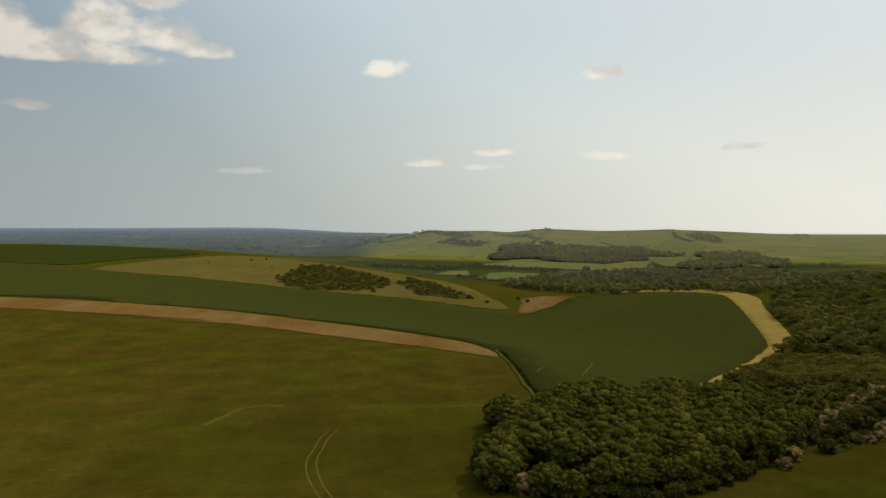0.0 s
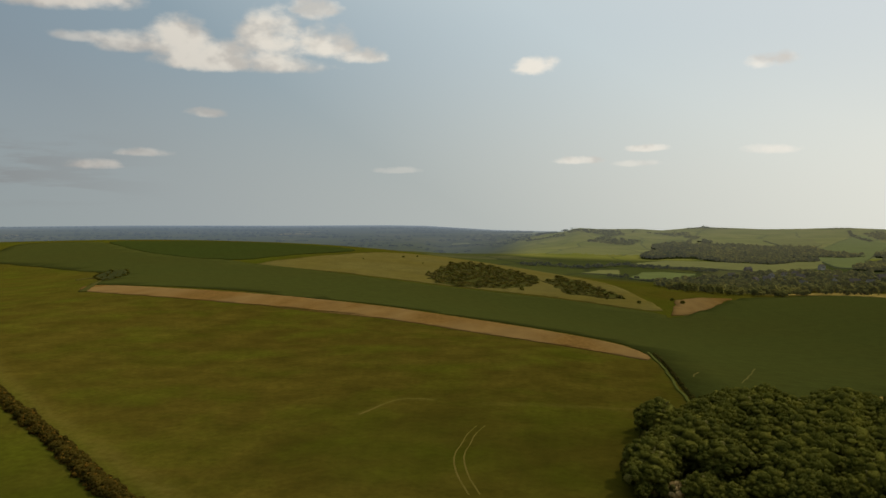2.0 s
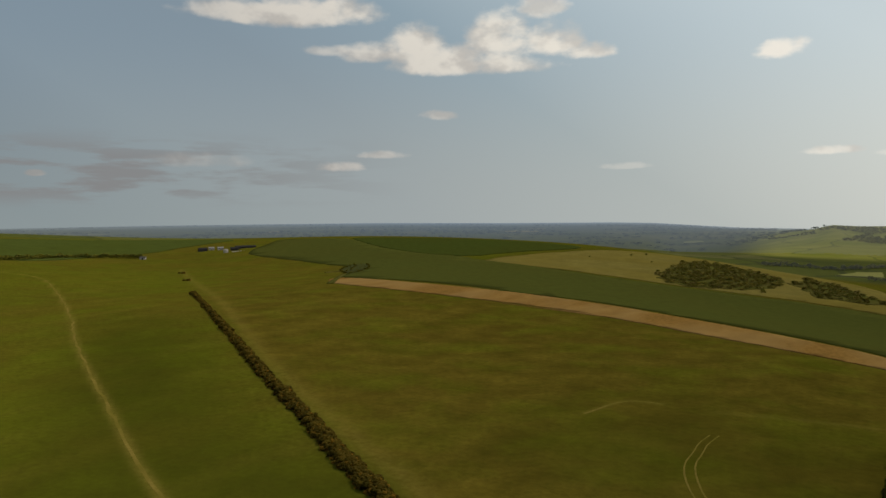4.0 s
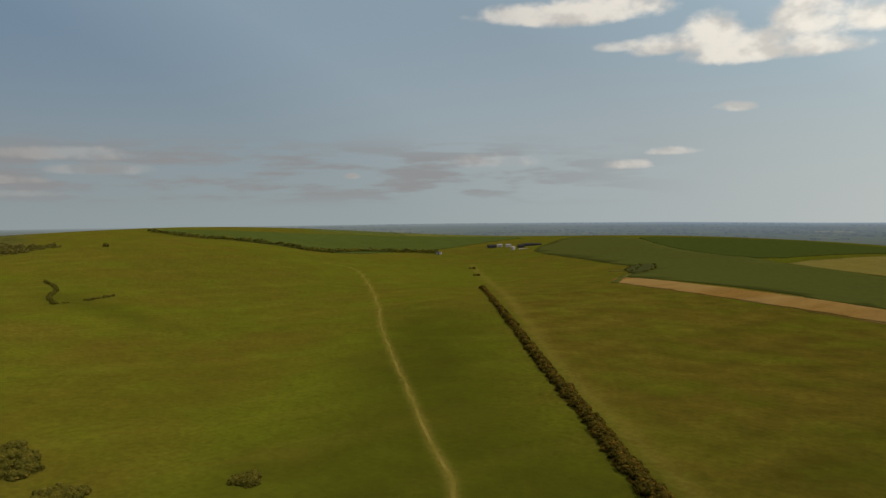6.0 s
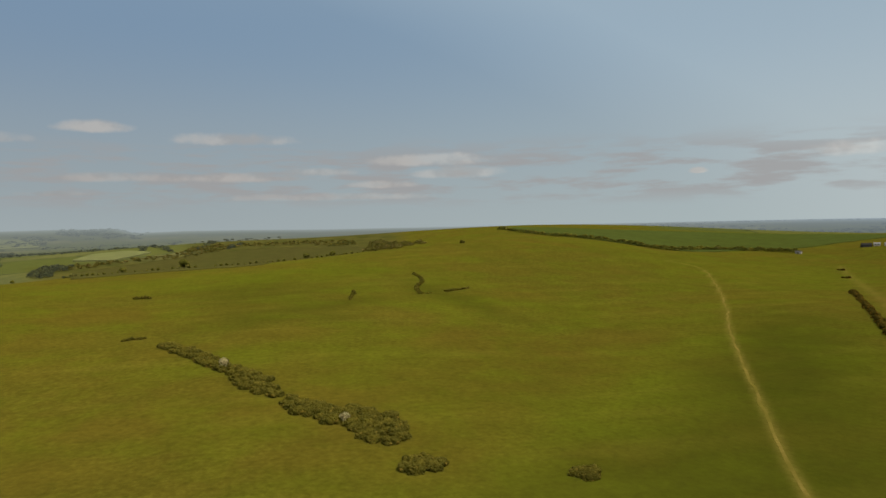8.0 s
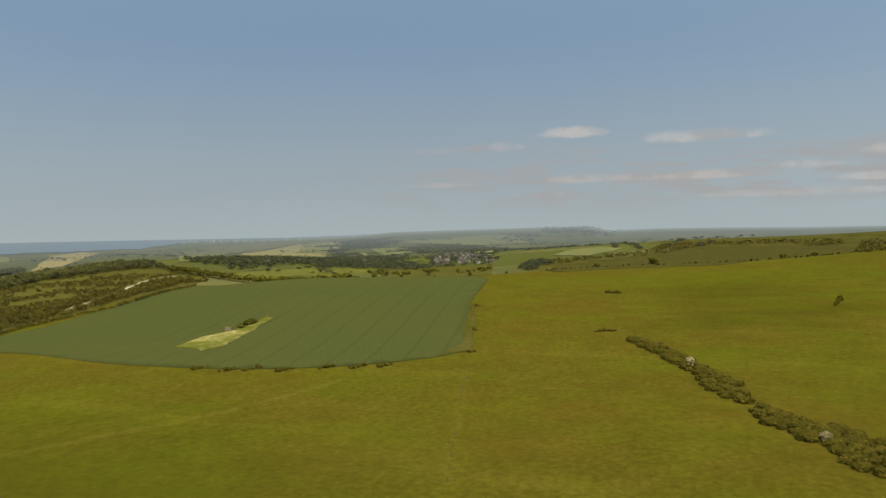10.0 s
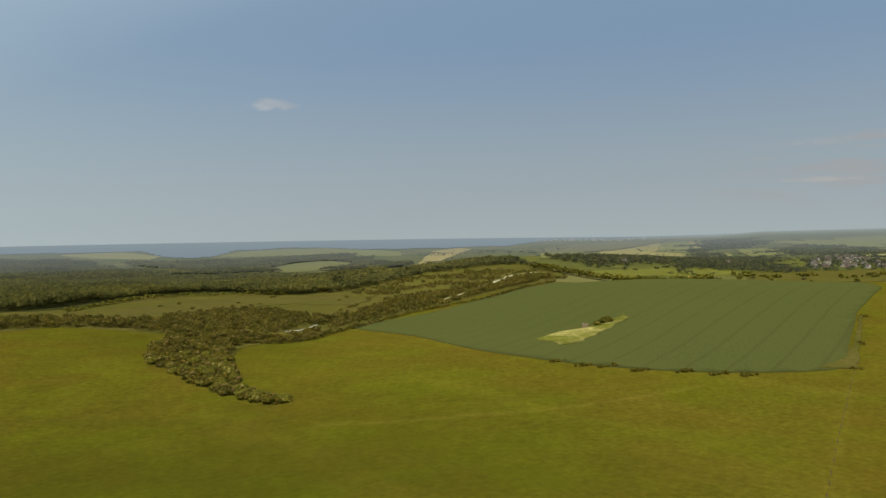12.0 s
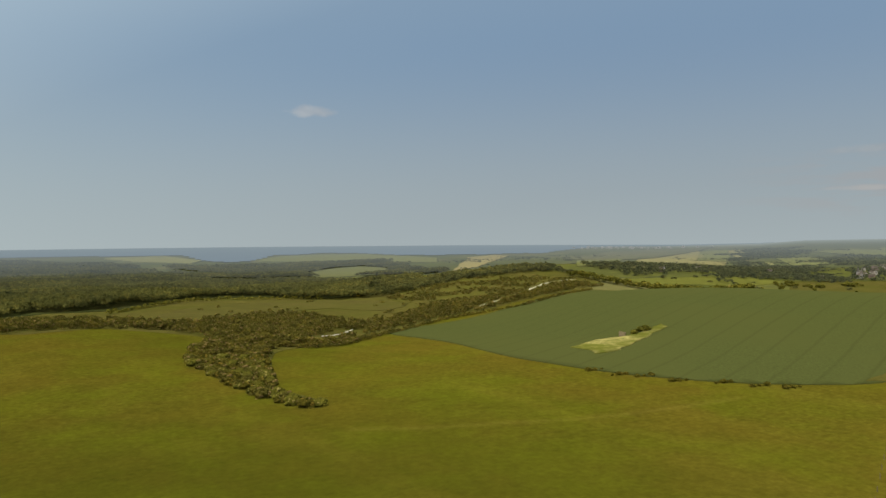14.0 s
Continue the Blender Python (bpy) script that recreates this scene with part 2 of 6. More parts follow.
def leafy(name, dark, light, bloom=None, amount=0.0, rough=0.6, through=0.36, broad=0.0, far=False):
    """Foliage: every leaf cluster has its own tone, every plant its own cast; bloom is the colour of flowers or young growth."""
    m, n, l, b = material(name, rough)
    g = n.new("ShaderNodeNewGeometry")
    o = n.new("ShaderNodeObjectInfo")
    pos = coords(n, l)
    col = ramp(n, l, g.outputs["Random Per Island"], (0.0, dark), (1.0, light))
    col = blend(n, l, 0.5, col, ramp(n, l, grain(n, l, pos, 0.09, 2), (0.3, (0.34, 0.36, 0.36)), (0.7, (0.66, 0.62, 0.5))), "OVERLAY")
    col = blend(n, l, 0.4, col, ramp(n, l, o.outputs["Random"], (0.0, (0.36, 0.38, 0.4)), (1.0, (0.64, 0.62, 0.5))), "OVERLAY")
    plot = n.new("ShaderNodeTexVoronoi")
    plot.inputs["Scale"].default_value = 0.17
    l.new(pos, plot.inputs["Vector"])
    tone = n.new("ShaderNodeSeparateColor")
    l.new(plot.outputs["Color"], tone.inputs[0])
    col = blend(n, l, 0.55, col, ramp(n, l, tone.outputs[0], (0.0, (0.3, 0.33, 0.34)), (0.55, (0.5, 0.5, 0.46)), (1.0, (0.72, 0.64, 0.5))), "OVERLAY")
    if broad:
        col = blend(n, l, broad, col, ramp(n, l, grain(n, l, pos, 0.009, 3), (0.35, (0.3, 0.32, 0.34)), (0.65, (0.66, 0.64, 0.52))), "OVERLAY")
    if bloom:
        w = n.new("ShaderNodeTexWhiteNoise")
        w.noise_dimensions = "1D"
        l.new(g.outputs["Random Per Island"], w.inputs["W"])
        col = blend(n, l, ramp(n, l, w.outputs["Value"], (1 - amount - 0.02, (0, 0, 0)), (1 - amount + 0.02, (1, 1, 1))), col, bloom)
    l.new(col, b.inputs["Base Color"])
    if not far:
        relief(n, l, b, grain(n, l, pos, 2.6, 4, 0.75), 1.0, 0.5)
    t = n.new("ShaderNodeBsdfTranslucent")
    l.new(col, t.inputs["Color"])
    x = n.new("ShaderNodeMixShader")
    x.inputs[0].default_value = through
    l.new(b.outputs[0], x.inputs[1])
    l.new(t.outputs[0], x.inputs[2])
    l.new(x.outputs[0], n["Material Output"].inputs["Surface"])
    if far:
        painted_haze(n, l, x.outputs[0], pos)
    return m


def plain(name, a, b_col, scale=2.0, rough=0.7, bump=0.1, deep=0.02, metal=0.0, far=False):
    m, n, l, b = material(name, rough)
    v = coords(n, l)
    f, broad = grain(n, l, v, scale, 5, 0.65), grain(n, l, v, scale / 6, 2)
    l.new(blend(n, l, broad, ramp(n, l, f, (0.3, a), (0.7, b_col)), a), b.inputs["Base Color"])
    b.inputs["Metallic"].default_value = metal
    relief(n, l, b, f, bump, deep)
    if far:
        painted_haze(n, l, b.outputs[0], n.new("ShaderNodeNewGeometry").outputs["Position"])
    return m


def countryside(name, hazy=False):
    """Pasture round the hilltop; farther off a patchwork of hedged fields. hazy: haze painted over it as emission."""
    m, n, l, b = material(name, 0.95)
    v = coords(n, l)
    f, tuft, broad = grain(n, l, v, 0.55, 5, 0.66), grain(n, l, v, 0.07, 4, 0.6), grain(n, l, v, 0.012, 3, 0.55)
    fold = grain(n, l, v, 0.0045, 2)
    turf = ramp(n, l, f, (0.28, GRASS_DARK), (0.72, GRASS_LIGHT))
    turf = blend(n, l, ramp(n, l, broad, (0.42, (0, 0, 0)), (0.68, (0.7, 0.7, 0.7))), turf, GRASS_DRY)
    turf = blend(n, l, ramp(n, l, fold, (0.48, (0, 0, 0)), (0.64, (0.55, 0.55, 0.55))), turf, GRASS_FRESH)
    dry = n.new("ShaderNodeAttribute")
    dry.attribute_name = "dryness_and_shade"
    turf = blend(n, l, ramp(n, l, dry.outputs["Fac"], (0.5, (0, 0, 0)), (1.0, (1, 1, 1))), turf, GRASS_PARCHED)
    turf = blend(n, l, ramp(n, l, dry.outputs["Fac"], (0.0, (1, 1, 1)), (0.5, (0, 0, 0))), turf, GRASS_LUSH_SHADE)
    thin = n.new("ShaderNodeAttribute")
    thin.attribute_name = "bleached"
    turf = blend(n, l, scaled_down(n, l, thin.outputs["Fac"], 0.65), turf, ramp(n, l, tuft, (0.3, (0.054, 0.038, 0.0055)), (0.7, (0.092, 0.064, 0.0095))))
    mid = grain(n, l, v, 0.03, 4, 0.58)
    turf = blend(n, l, ramp(n, l, mid, (0.34, (0.5, 0.5, 0.5)), (0.54, (0, 0, 0))), turf, GRASS_FRESH)
    turf = blend(n, l, ramp(n, l, mid, (0.5, (0, 0, 0)), (0.68, (0.3, 0.3, 0.3))), turf, GRASS_DRY)
    swath = grain(n, l, coords(n, l, (1, 0.22, 1), 28), 0.045, 3, 0.6)
    turf = blend(n, l, ramp(n, l, swath, (0.52, (0, 0, 0)), (0.72, (0.28, 0.28, 0.28))), turf, GRASS_PALE)
    turf = blend(n, l, ramp(n, l, dry.outputs["Fac"], (0.0, (0.35, 0.35, 0.35)), (0.4, (0, 0, 0))), turf, GRASS_LUSH_SHADE)
    tussock = grain(n, l, v, 0.32, 5, 0.75)
    turf = blend(n, l, ramp(n, l, tussock, (0.5, (0, 0, 0)), (0.7, (0.42, 0.42, 0.42))), turf, (0.034, 0.035, 0.004))
    turf = blend(n, l, 0.36, turf, ramp(n, l, f, (0.3, (0.36, 0.36, 0.36)), (0.7, (0.64, 0.64, 0.6))), "OVERLAY")
    turf = blend(n, l, 0.45, turf, ramp(n, l, tuft, (0.3, (0.4, 0.4, 0.4)), (0.7, (0.61, 0.61, 0.58))), "OVERLAY")
    trod = n.new("ShaderNodeAttribute")
    trod.attribute_name = "trodden"
    wear = n.new("ShaderNodeMath")
    wear.operation = "MULTIPLY"
    l.new(trod.outputs["Fac"], wear.inputs[0])
    l.new(ramp(n, l, grain(n, l, v, 0.16, 5, 0.7), (0.3, (0.45, 0.45, 0.45)), (0.65, (1, 1, 1))), wear.inputs[1])
    turf = blend(n, l, wear.outputs[0], turf, ramp(n, l, f, (0.3, (0.13, 0.094, 0.015)), (0.7, (0.185, 0.138, 0.03))))
    warp = n.new("ShaderNodeVectorMath")
    warp.operation = "ADD"
    wob = n.new("ShaderNodeTexNoise")
    wob.inputs["Scale"].default_value = 0.004
    l.new(v, wob.inputs["Vector"])
    sc = n.new("ShaderNodeVectorMath")
    sc.operation = "SCALE"
    sc.inputs[3].default_value = 150
    l.new(wob.outputs["Color"], sc.inputs[0])
    l.new(v, warp.inputs[0])
    l.new(sc.outputs[0], warp.inputs[1])
    cells = n.new("ShaderNodeTexVoronoi")
    cells.inputs["Scale"].default_value = 0.0055
    l.new(warp.outputs[0], cells.inputs["Vector"])
    edge = n.new("ShaderNodeTexVoronoi")
    edge.feature = "DISTANCE_TO_EDGE"
    edge.inputs["Scale"].default_value = 0.0055
    l.new(warp.outputs[0], edge.inputs["Vector"])
    one = n.new("ShaderNodeSeparateColor")
    l.new(cells.outputs["Color"], one.inputs[0])
    farm = ramp(n, l, one.outputs[0], (0.0, (0.06, 0.067, 0.016)), (0.3, (0.072, 0.076, 0.018)), (0.55, (0.084, 0.085, 0.022)), (0.75, (0.058, 0.066, 0.015)), (0.92, (0.1, 0.095, 0.032)))
    farm = blend(n, l, ramp(n, l, edge.outputs["Distance"], (0.014, (1, 1, 1)), (0.026, (0, 0, 0))), farm, (0.045, 0.05, 0.018))
    farm = blend(n, l, 0.5, farm, ramp(n, l, tuft, (0.3, (0.42, 0.42, 0.42)), (0.7, (0.6, 0.6, 0.6))), "OVERLAY")
    farm = blend(n, l, ramp(n, l, grain(n, l, coords(n, l, (1, 1.8, 1), 30), 0.0042, 5, 0.62), (0.54, (0, 0, 0)), (0.58, (0.35, 0.35, 0.35))), farm, (0.04, 0.046, 0.018))
    farmed = n.new("ShaderNodeAttribute")
    farmed.attribute_name = "farmed"
    moor = n.new("ShaderNodeAttribute")
    moor.attribute_name = "moor"
    turf = blend(n, l, moor.outputs["Fac"], turf, ramp(n, l, mid, (0.35, (0.042, 0.043, 0.009)), (0.65, (0.07, 0.062, 0.014))))
    # Turf of the far hill, its base colour lightened to paint in haze.
    haze_paled_turf = blend(n, l, ramp(n, l, broad, (0.4, (0, 0, 0)), (0.6, (1, 1, 1))), (0.185, 0.184, 0.034), (0.235, 0.215, 0.05))
    haze_paled_turf = blend(n, l, 0.5, haze_paled_turf, ramp(n, l, one.outputs[1], (0.0, (0.38, 0.4, 0.34)), (1.0, (0.54, 0.53, 0.46))), "OVERLAY")
    haze_paled_turf = blend(n, l, ramp(n, l, edge.outputs["Distance"], (0.01, (0.55, 0.55, 0.55)), (0.02, (0, 0, 0))), haze_paled_turf, (0.07, 0.08, 0.025))
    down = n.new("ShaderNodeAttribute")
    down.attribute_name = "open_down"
    col = blend(n, l, down.outputs["Fac"], blend(n, l, farmed.outputs["Fac"], turf, farm), haze_paled_turf)
    l.new(col, b.inputs["Base Color"])
    relief(n, l, b, f, 0.3, 0.3)
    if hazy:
        painted_haze(n, l, b.outputs[0], v)
    return m


def distance(name, tones, glow, start, end, most, cell):
    """The far distance: a patchwork with haze painted in as faint emission that grows with range."""
    m, n, l, b = material(name, 1.0)
    v = coords(n, l)
    cells = n.new("ShaderNodeTexVoronoi")
    cells.inputs["Scale"].default_value = cell
    l.new(v, cells.inputs["Vector"])
    one = n.new("ShaderNodeSeparateColor")
    l.new(cells.outputs["Color"], one.inputs[0])
    f = grain(n, l, v, cell * 3, 5, 0.7)
    col = ramp(n, l, one.outputs[0], *tones)
    col = blend(n, l, ramp(n, l, f, (0.45, (0, 0, 0)), (0.6, (0.8, 0.8, 0.8))), col, tones[0][1])
    l.new(col, b.inputs["Base Color"])
    # This emission is the painted haze, no lit air stands there.
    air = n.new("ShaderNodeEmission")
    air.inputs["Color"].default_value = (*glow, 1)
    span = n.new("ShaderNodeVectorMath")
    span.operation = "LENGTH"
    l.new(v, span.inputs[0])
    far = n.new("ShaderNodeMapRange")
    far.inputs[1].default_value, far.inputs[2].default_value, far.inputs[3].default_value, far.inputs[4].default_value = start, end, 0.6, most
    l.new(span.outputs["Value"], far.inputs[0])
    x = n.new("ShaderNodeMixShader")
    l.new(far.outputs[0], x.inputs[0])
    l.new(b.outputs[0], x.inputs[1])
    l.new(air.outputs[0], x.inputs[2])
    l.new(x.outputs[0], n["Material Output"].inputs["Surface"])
    return m


GRASS_DARK, GRASS_LIGHT = (0.0521, 0.0465, 0.00465), (0.0837, 0.0735, 0.00837)
GRASS_LUSH_SHADE = (0.0425, 0.0435, 0.004)
GRASS_DRY, GRASS_FRESH, GRASS_PARCHED, GRASS_PALE = (0.083, 0.0614, 0.00744), (0.069, 0.078, 0.00485), (0.0655, 0.0445, 0.006), (0.112, 0.0893, 0.0121)
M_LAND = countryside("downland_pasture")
# Haze over the far sheet is emission in its material, not air.
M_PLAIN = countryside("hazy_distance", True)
# The sea's pallor is haze put into the material as glow.
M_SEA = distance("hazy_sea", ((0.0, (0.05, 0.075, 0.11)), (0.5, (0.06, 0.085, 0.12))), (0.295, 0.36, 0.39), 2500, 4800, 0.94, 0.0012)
M_CROP = earthy("green_wheat", (0.042, 0.0465, 0.009), (0.061, 0.064, 0.0125), (0.053, 0.0545, 0.0105), 0.01, 1.2)
M_CROP_RIDGE = earthy("dark_green_wheat", (0.032, 0.042, 0.007), (0.048, 0.057, 0.01), (0.041, 0.048, 0.008), 0.01, 1.2)
M_PEAS = tramlined("grey_green_crop", (0.039, 0.046, 0.0125), (0.065, 0.073, 0.02), (0.055, 0.061, 0.0165))
M_BARE = earthy("bare_brown_earth", (0.13, 0.07, 0.016), (0.205, 0.114, 0.03), (0.2, 0.12, 0.038), 0.03, 0.6, stretch=(1, 0.3, 1), turn=35)
M_DRY = earthy("dry_chalk_grass", (0.11, 0.09, 0.018), (0.165, 0.128, 0.034), (0.13, 0.1, 0.02), 0.012, 0.5)
M_STRAW = earthy("straw_margin", (0.29, 0.195, 0.042), (0.4, 0.275, 0.07), (0.33, 0.23, 0.052), 0.03, 0.7)
M_FIELD = earthy("far_green_field", (0.04, 0.052, 0.0095), (0.055, 0.065, 0.013), (0.047, 0.057, 0.01), 0.008, 0.4)
M_WORN = earthy("worn_track_grass", (0.105, 0.09, 0.0188), (0.158, 0.128, 0.0375), (0.12, 0.0975, 0.0225), 0.05, 0.8)
M_ROUGH = earthy("rough_pale_grass", (0.06, 0.066, 0.01), (0.33, 0.285, 0.1), (0.085, 0.09, 0.014), 0.09, 0.3)
M_FALLOW = earthy("fallow_earth", (0.042, 0.039, 0.0095), (0.06, 0.053, 0.013), (0.05, 0.047, 0.011), 0.01, 0.4)
M_MEADOW = earthy("pale_meadow", (0.078, 0.082, 0.016), (0.098, 0.1, 0.021), (0.088, 0.09, 0.018), 0.01, 0.4)
M_CHALK_WORN = earthy("worn_chalk", (0.18, 0.17, 0.08), (0.5, 0.47, 0.36), (0.2, 0.18, 0.07), 0.05, 0.5)
M_TRODDEN = earthy("trodden_turf", (0.114, 0.085, 0.0135), (0.158, 0.12, 0.026), (0.105, 0.085, 0.013), 0.09, 0.7)
M_RUBBLE = plain("weathered_flint", (0.17, 0.135, 0.075), (0.3, 0.24, 0.14), 2.5, 0.9, 0.5, 0.1)
# Far fields: pale base colours plus emission that paints haze over them (far=True).
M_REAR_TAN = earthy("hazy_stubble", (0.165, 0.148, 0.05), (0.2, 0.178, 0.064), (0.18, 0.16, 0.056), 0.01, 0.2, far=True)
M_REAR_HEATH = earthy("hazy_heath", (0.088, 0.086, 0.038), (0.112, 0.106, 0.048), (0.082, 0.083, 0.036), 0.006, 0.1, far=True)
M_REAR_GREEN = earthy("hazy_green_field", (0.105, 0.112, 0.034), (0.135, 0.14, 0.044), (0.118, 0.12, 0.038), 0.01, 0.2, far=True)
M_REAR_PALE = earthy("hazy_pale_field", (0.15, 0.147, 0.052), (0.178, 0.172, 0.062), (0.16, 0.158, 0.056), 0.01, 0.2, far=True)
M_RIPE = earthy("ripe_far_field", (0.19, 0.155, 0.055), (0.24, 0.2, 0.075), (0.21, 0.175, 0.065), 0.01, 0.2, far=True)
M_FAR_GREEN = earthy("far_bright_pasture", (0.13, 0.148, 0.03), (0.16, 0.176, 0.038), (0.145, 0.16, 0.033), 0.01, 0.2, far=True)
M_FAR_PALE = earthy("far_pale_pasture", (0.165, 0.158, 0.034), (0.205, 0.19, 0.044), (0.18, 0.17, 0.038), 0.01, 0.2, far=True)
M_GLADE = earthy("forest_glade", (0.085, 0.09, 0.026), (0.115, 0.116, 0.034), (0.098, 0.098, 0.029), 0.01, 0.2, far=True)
M_WILD = earthy("wild_rough_grass", (0.05, 0.047, 0.01), (0.082, 0.07, 0.017), (0.06, 0.058, 0.011), 0.02, 0.35)
M_CLEARING = earthy("clearing_grass", (0.052, 0.047, 0.011), (0.076, 0.066, 0.018), (0.062, 0.058, 0.013), 0.02, 0.4)
M_SCRUB = earthy("scrub_floor", (0.05, 0.047, 0.01), (0.092, 0.076, 0.018), (0.068, 0.066, 0.012), 0.03, 0.4)
M_FLOOR = earthy("woodland_floor", (0.03, 0.035, 0.01), (0.05, 0.055, 0.015), (0.04, 0.04, 0.012), 0.02, 0.4)
M_CHALK = plain("white_chalk", (0.5, 0.46, 0.36), (0.7, 0.66, 0.55), 0.8, 0.9)
M_OAK = leafy("broad_leaves", (0.07, 0.07, 0.011), (0.17, 0.158, 0.028), (0.26, 0.22, 0.06), 0.04, through=0.1)
M_THORN = leafy("hawthorn_leaves", (0.088, 0.083, 0.016), (0.185, 0.16, 0.036), (0.27, 0.19, 0.065), 0.1, through=0.45)
M_MAY = leafy("hawthorn_blossom", (0.36, 0.31, 0.16), (0.58, 0.5, 0.29), (0.16, 0.15, 0.05), 0.2)
M_FADED = leafy("fading_blossom", (0.38, 0.255, 0.1), (0.62, 0.44, 0.2), (0.14, 0.12, 0.03), 0.3)
M_GORSE = leafy("gorse", (0.065, 0.052, 0.009), (0.14, 0.095, 0.016), (0.23, 0.125, 0.016), 0.2)
M_GORSE_GREEN = leafy("old_gorse", (0.082, 0.077, 0.012), (0.14, 0.12, 0.021), (0.23, 0.165, 0.026), 0.09)
# far=True paints haze over these leaves too, as emission by range.
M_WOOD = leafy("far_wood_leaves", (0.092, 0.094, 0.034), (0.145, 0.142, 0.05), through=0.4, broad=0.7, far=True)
# Leaf colour raised to stand in for backlight and haze on these woods.
M_LIFTED_WOOD = leafy("haze_lifted_leaves", (0.14, 0.136, 0.038), (0.22, 0.2, 0.058), through=0.5, broad=0.5, far=True)
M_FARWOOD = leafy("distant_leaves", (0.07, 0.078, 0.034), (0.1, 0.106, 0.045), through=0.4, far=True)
M_OLIVE = leafy("olive_wood_leaves", (0.12, 0.125, 0.024), (0.2, 0.19, 0.04), through=0.4, broad=0.3)
M_BARK = plain("grey_bark", (0.07, 0.055, 0.035), (0.14, 0.11, 0.075), 3.0, 0.9, 0.5, 0.05)
# Walls and roofs with far=True carry the same painted haze.
M_WALL_WHITE = plain("white_render", (0.3, 0.275, 0.225), (0.46, 0.42, 0.35), 1.5, 0.8, far=True)
M_TOWN = plain("hazy_town_walls", (0.36, 0.33, 0.3), (0.5, 0.46, 0.42), 0.05, 0.8, far=True)
M_WALL_BRICK = plain("red_brick", (0.15, 0.11, 0.08), (0.21, 0.15, 0.11), 3.0, 0.9, far=True)
M_TILE = plain("clay_tiles", (0.095, 0.078, 0.06), (0.145, 0.112, 0.086), 2.0, 0.95, far=True)
M_SLATE = plain("grey_slates", (0.09, 0.083, 0.068), (0.14, 0.128, 0.105), 2.0, 0.95, far=True)
M_BARN = plain("dark_weatherboard", (0.03, 0.028, 0.025), (0.06, 0.055, 0.045), 1.5, 0.8)
M_STONE = plain("grey_flint", (0.22, 0.21, 0.19), (0.38, 0.36, 0.32), 2.5, 0.9, 0.5, 0.1)
M_PANE = plain("dark_window", (0.02, 0.022, 0.025), (0.035, 0.037, 0.04), 1.0, 0.2)


# ---- the lie of the land ----

def ease(r, a, b):
    q = np.clip((r - a) / (b - a), 0, 1)
    return q * q * (3 - 2 * q)


KNOLLS = []


def knolls(radius, deep, wide, first, step, *heights):
    """Soft rises and hollows round the hilltop, every so many degrees leftwards from a first bearing."""
    for i, high in enumerate(heights):
        a = radians(first + step * i)
        KNOLLS.append((-math.sin(a), math.cos(a), radius, deep, wide, high))


knolls(285, 95, 80, -37.8, 12.60, 3.9, -0.4, -4, 6.3, 1.1, -6, 0.7, 6, -6.6, -3.4, 8.5, -3.6, -4.9, 2.3, 1.1, 0.8, -1, -3.5)
knolls(404, 119, 100, -37.8, 12.60, -2.8, -5.1, -3.7, -0.6, 4.1, 1.6, -3.7, 2.5, 0.7, 1.6, 3.9, -2.7, 3.6, 4.3, -6.8, -3.6, 9.1, 9)
knolls(558, 143, 120, -37.8, 12.60, -0, -3.1, -7.3, -10.9, -11, 10.9, 6.6, -2, -6.4, -6.5, -0.2, -5.2, -0.8, 19.7, -0.8, -9.8, 2.4, -9.1)
knolls(713, 166, 140, -37.8, 12.60, -5, -4.7, -2.4, 8.9, 2.1, -12.5, -7.9, -4.8, 10, 28.3, 3.3, 26.4, -0.4, -6.5, -4.7, -1.1, 7.9, -2)
knolls(903, 202, 170, -37.8, 12.60, -3.8, -0.6, -8.8, -9.8, 17.8, 14.3, 13.2, -11.7, -7.5, 7.6, -31.2, -4.5, -20.6, -2.2, 9.6, -6.3, -1.6, -1.5)
knolls(1128, 249, 210, -37.8, 12.60, -4.5, 0.4, -6.3, -15.4, 0, -2.1, 13.6, 2.9, 11, 6.5, -2.5, 6.6, -3.8, 21.1, 16, -7.8, 0, 3.8)
knolls(1485, 392, 329, -37.8, 12.60, -5, -7.5, -7.7, -7.6, 2.8, 6.6, 2.4, 10.6, 23.9, 19.6, 17.9, 9.9, -3.1, -1.9, -4.4, -4.6, 0.4, 1.1)


# bearing and height of the long down that closes the valley, and of the far skyline
DOWN = ((-40, -4), (-31, -4), (-26.7, -7), (-24, -2), (-21.6, 4), (-16.9, 13), (-14.5, 9.5), (-12, 8), (-9.5, 13), (-7.9, 15), (-6.4, 10), (-5, 4), (-3.3, 10), (-0.7, 9),
        (1.2, 14), (2.2, 0), (3.7, -9), (5.7, -30), (8, -52), (12, -70), (40, -70))
RIM = ((-60, -45), (0, -45), (3, -38), (7, -30), (10, -14), (13, 3), (16, 8), (24, 10), (34, 19), (50, 19), (70, 8), (86, 5), (92, 12), (96, 13), (99.6, 6), (100.8, 33), (104.5, 35),
       (111, 29), (116, 24), (119, 6), (124, 0), (140, 8), (160, 12), (200, 12), (260, -45), (300, -45))


def profile(az, table):
    return np.interp(az, [q[0] for q in table], [q[1] for q in table])


def bearing_of(x, y):
    az = np.degrees(np.arctan2(-x, y)) % 360
    return np.where(az > 300, az - 360, az)


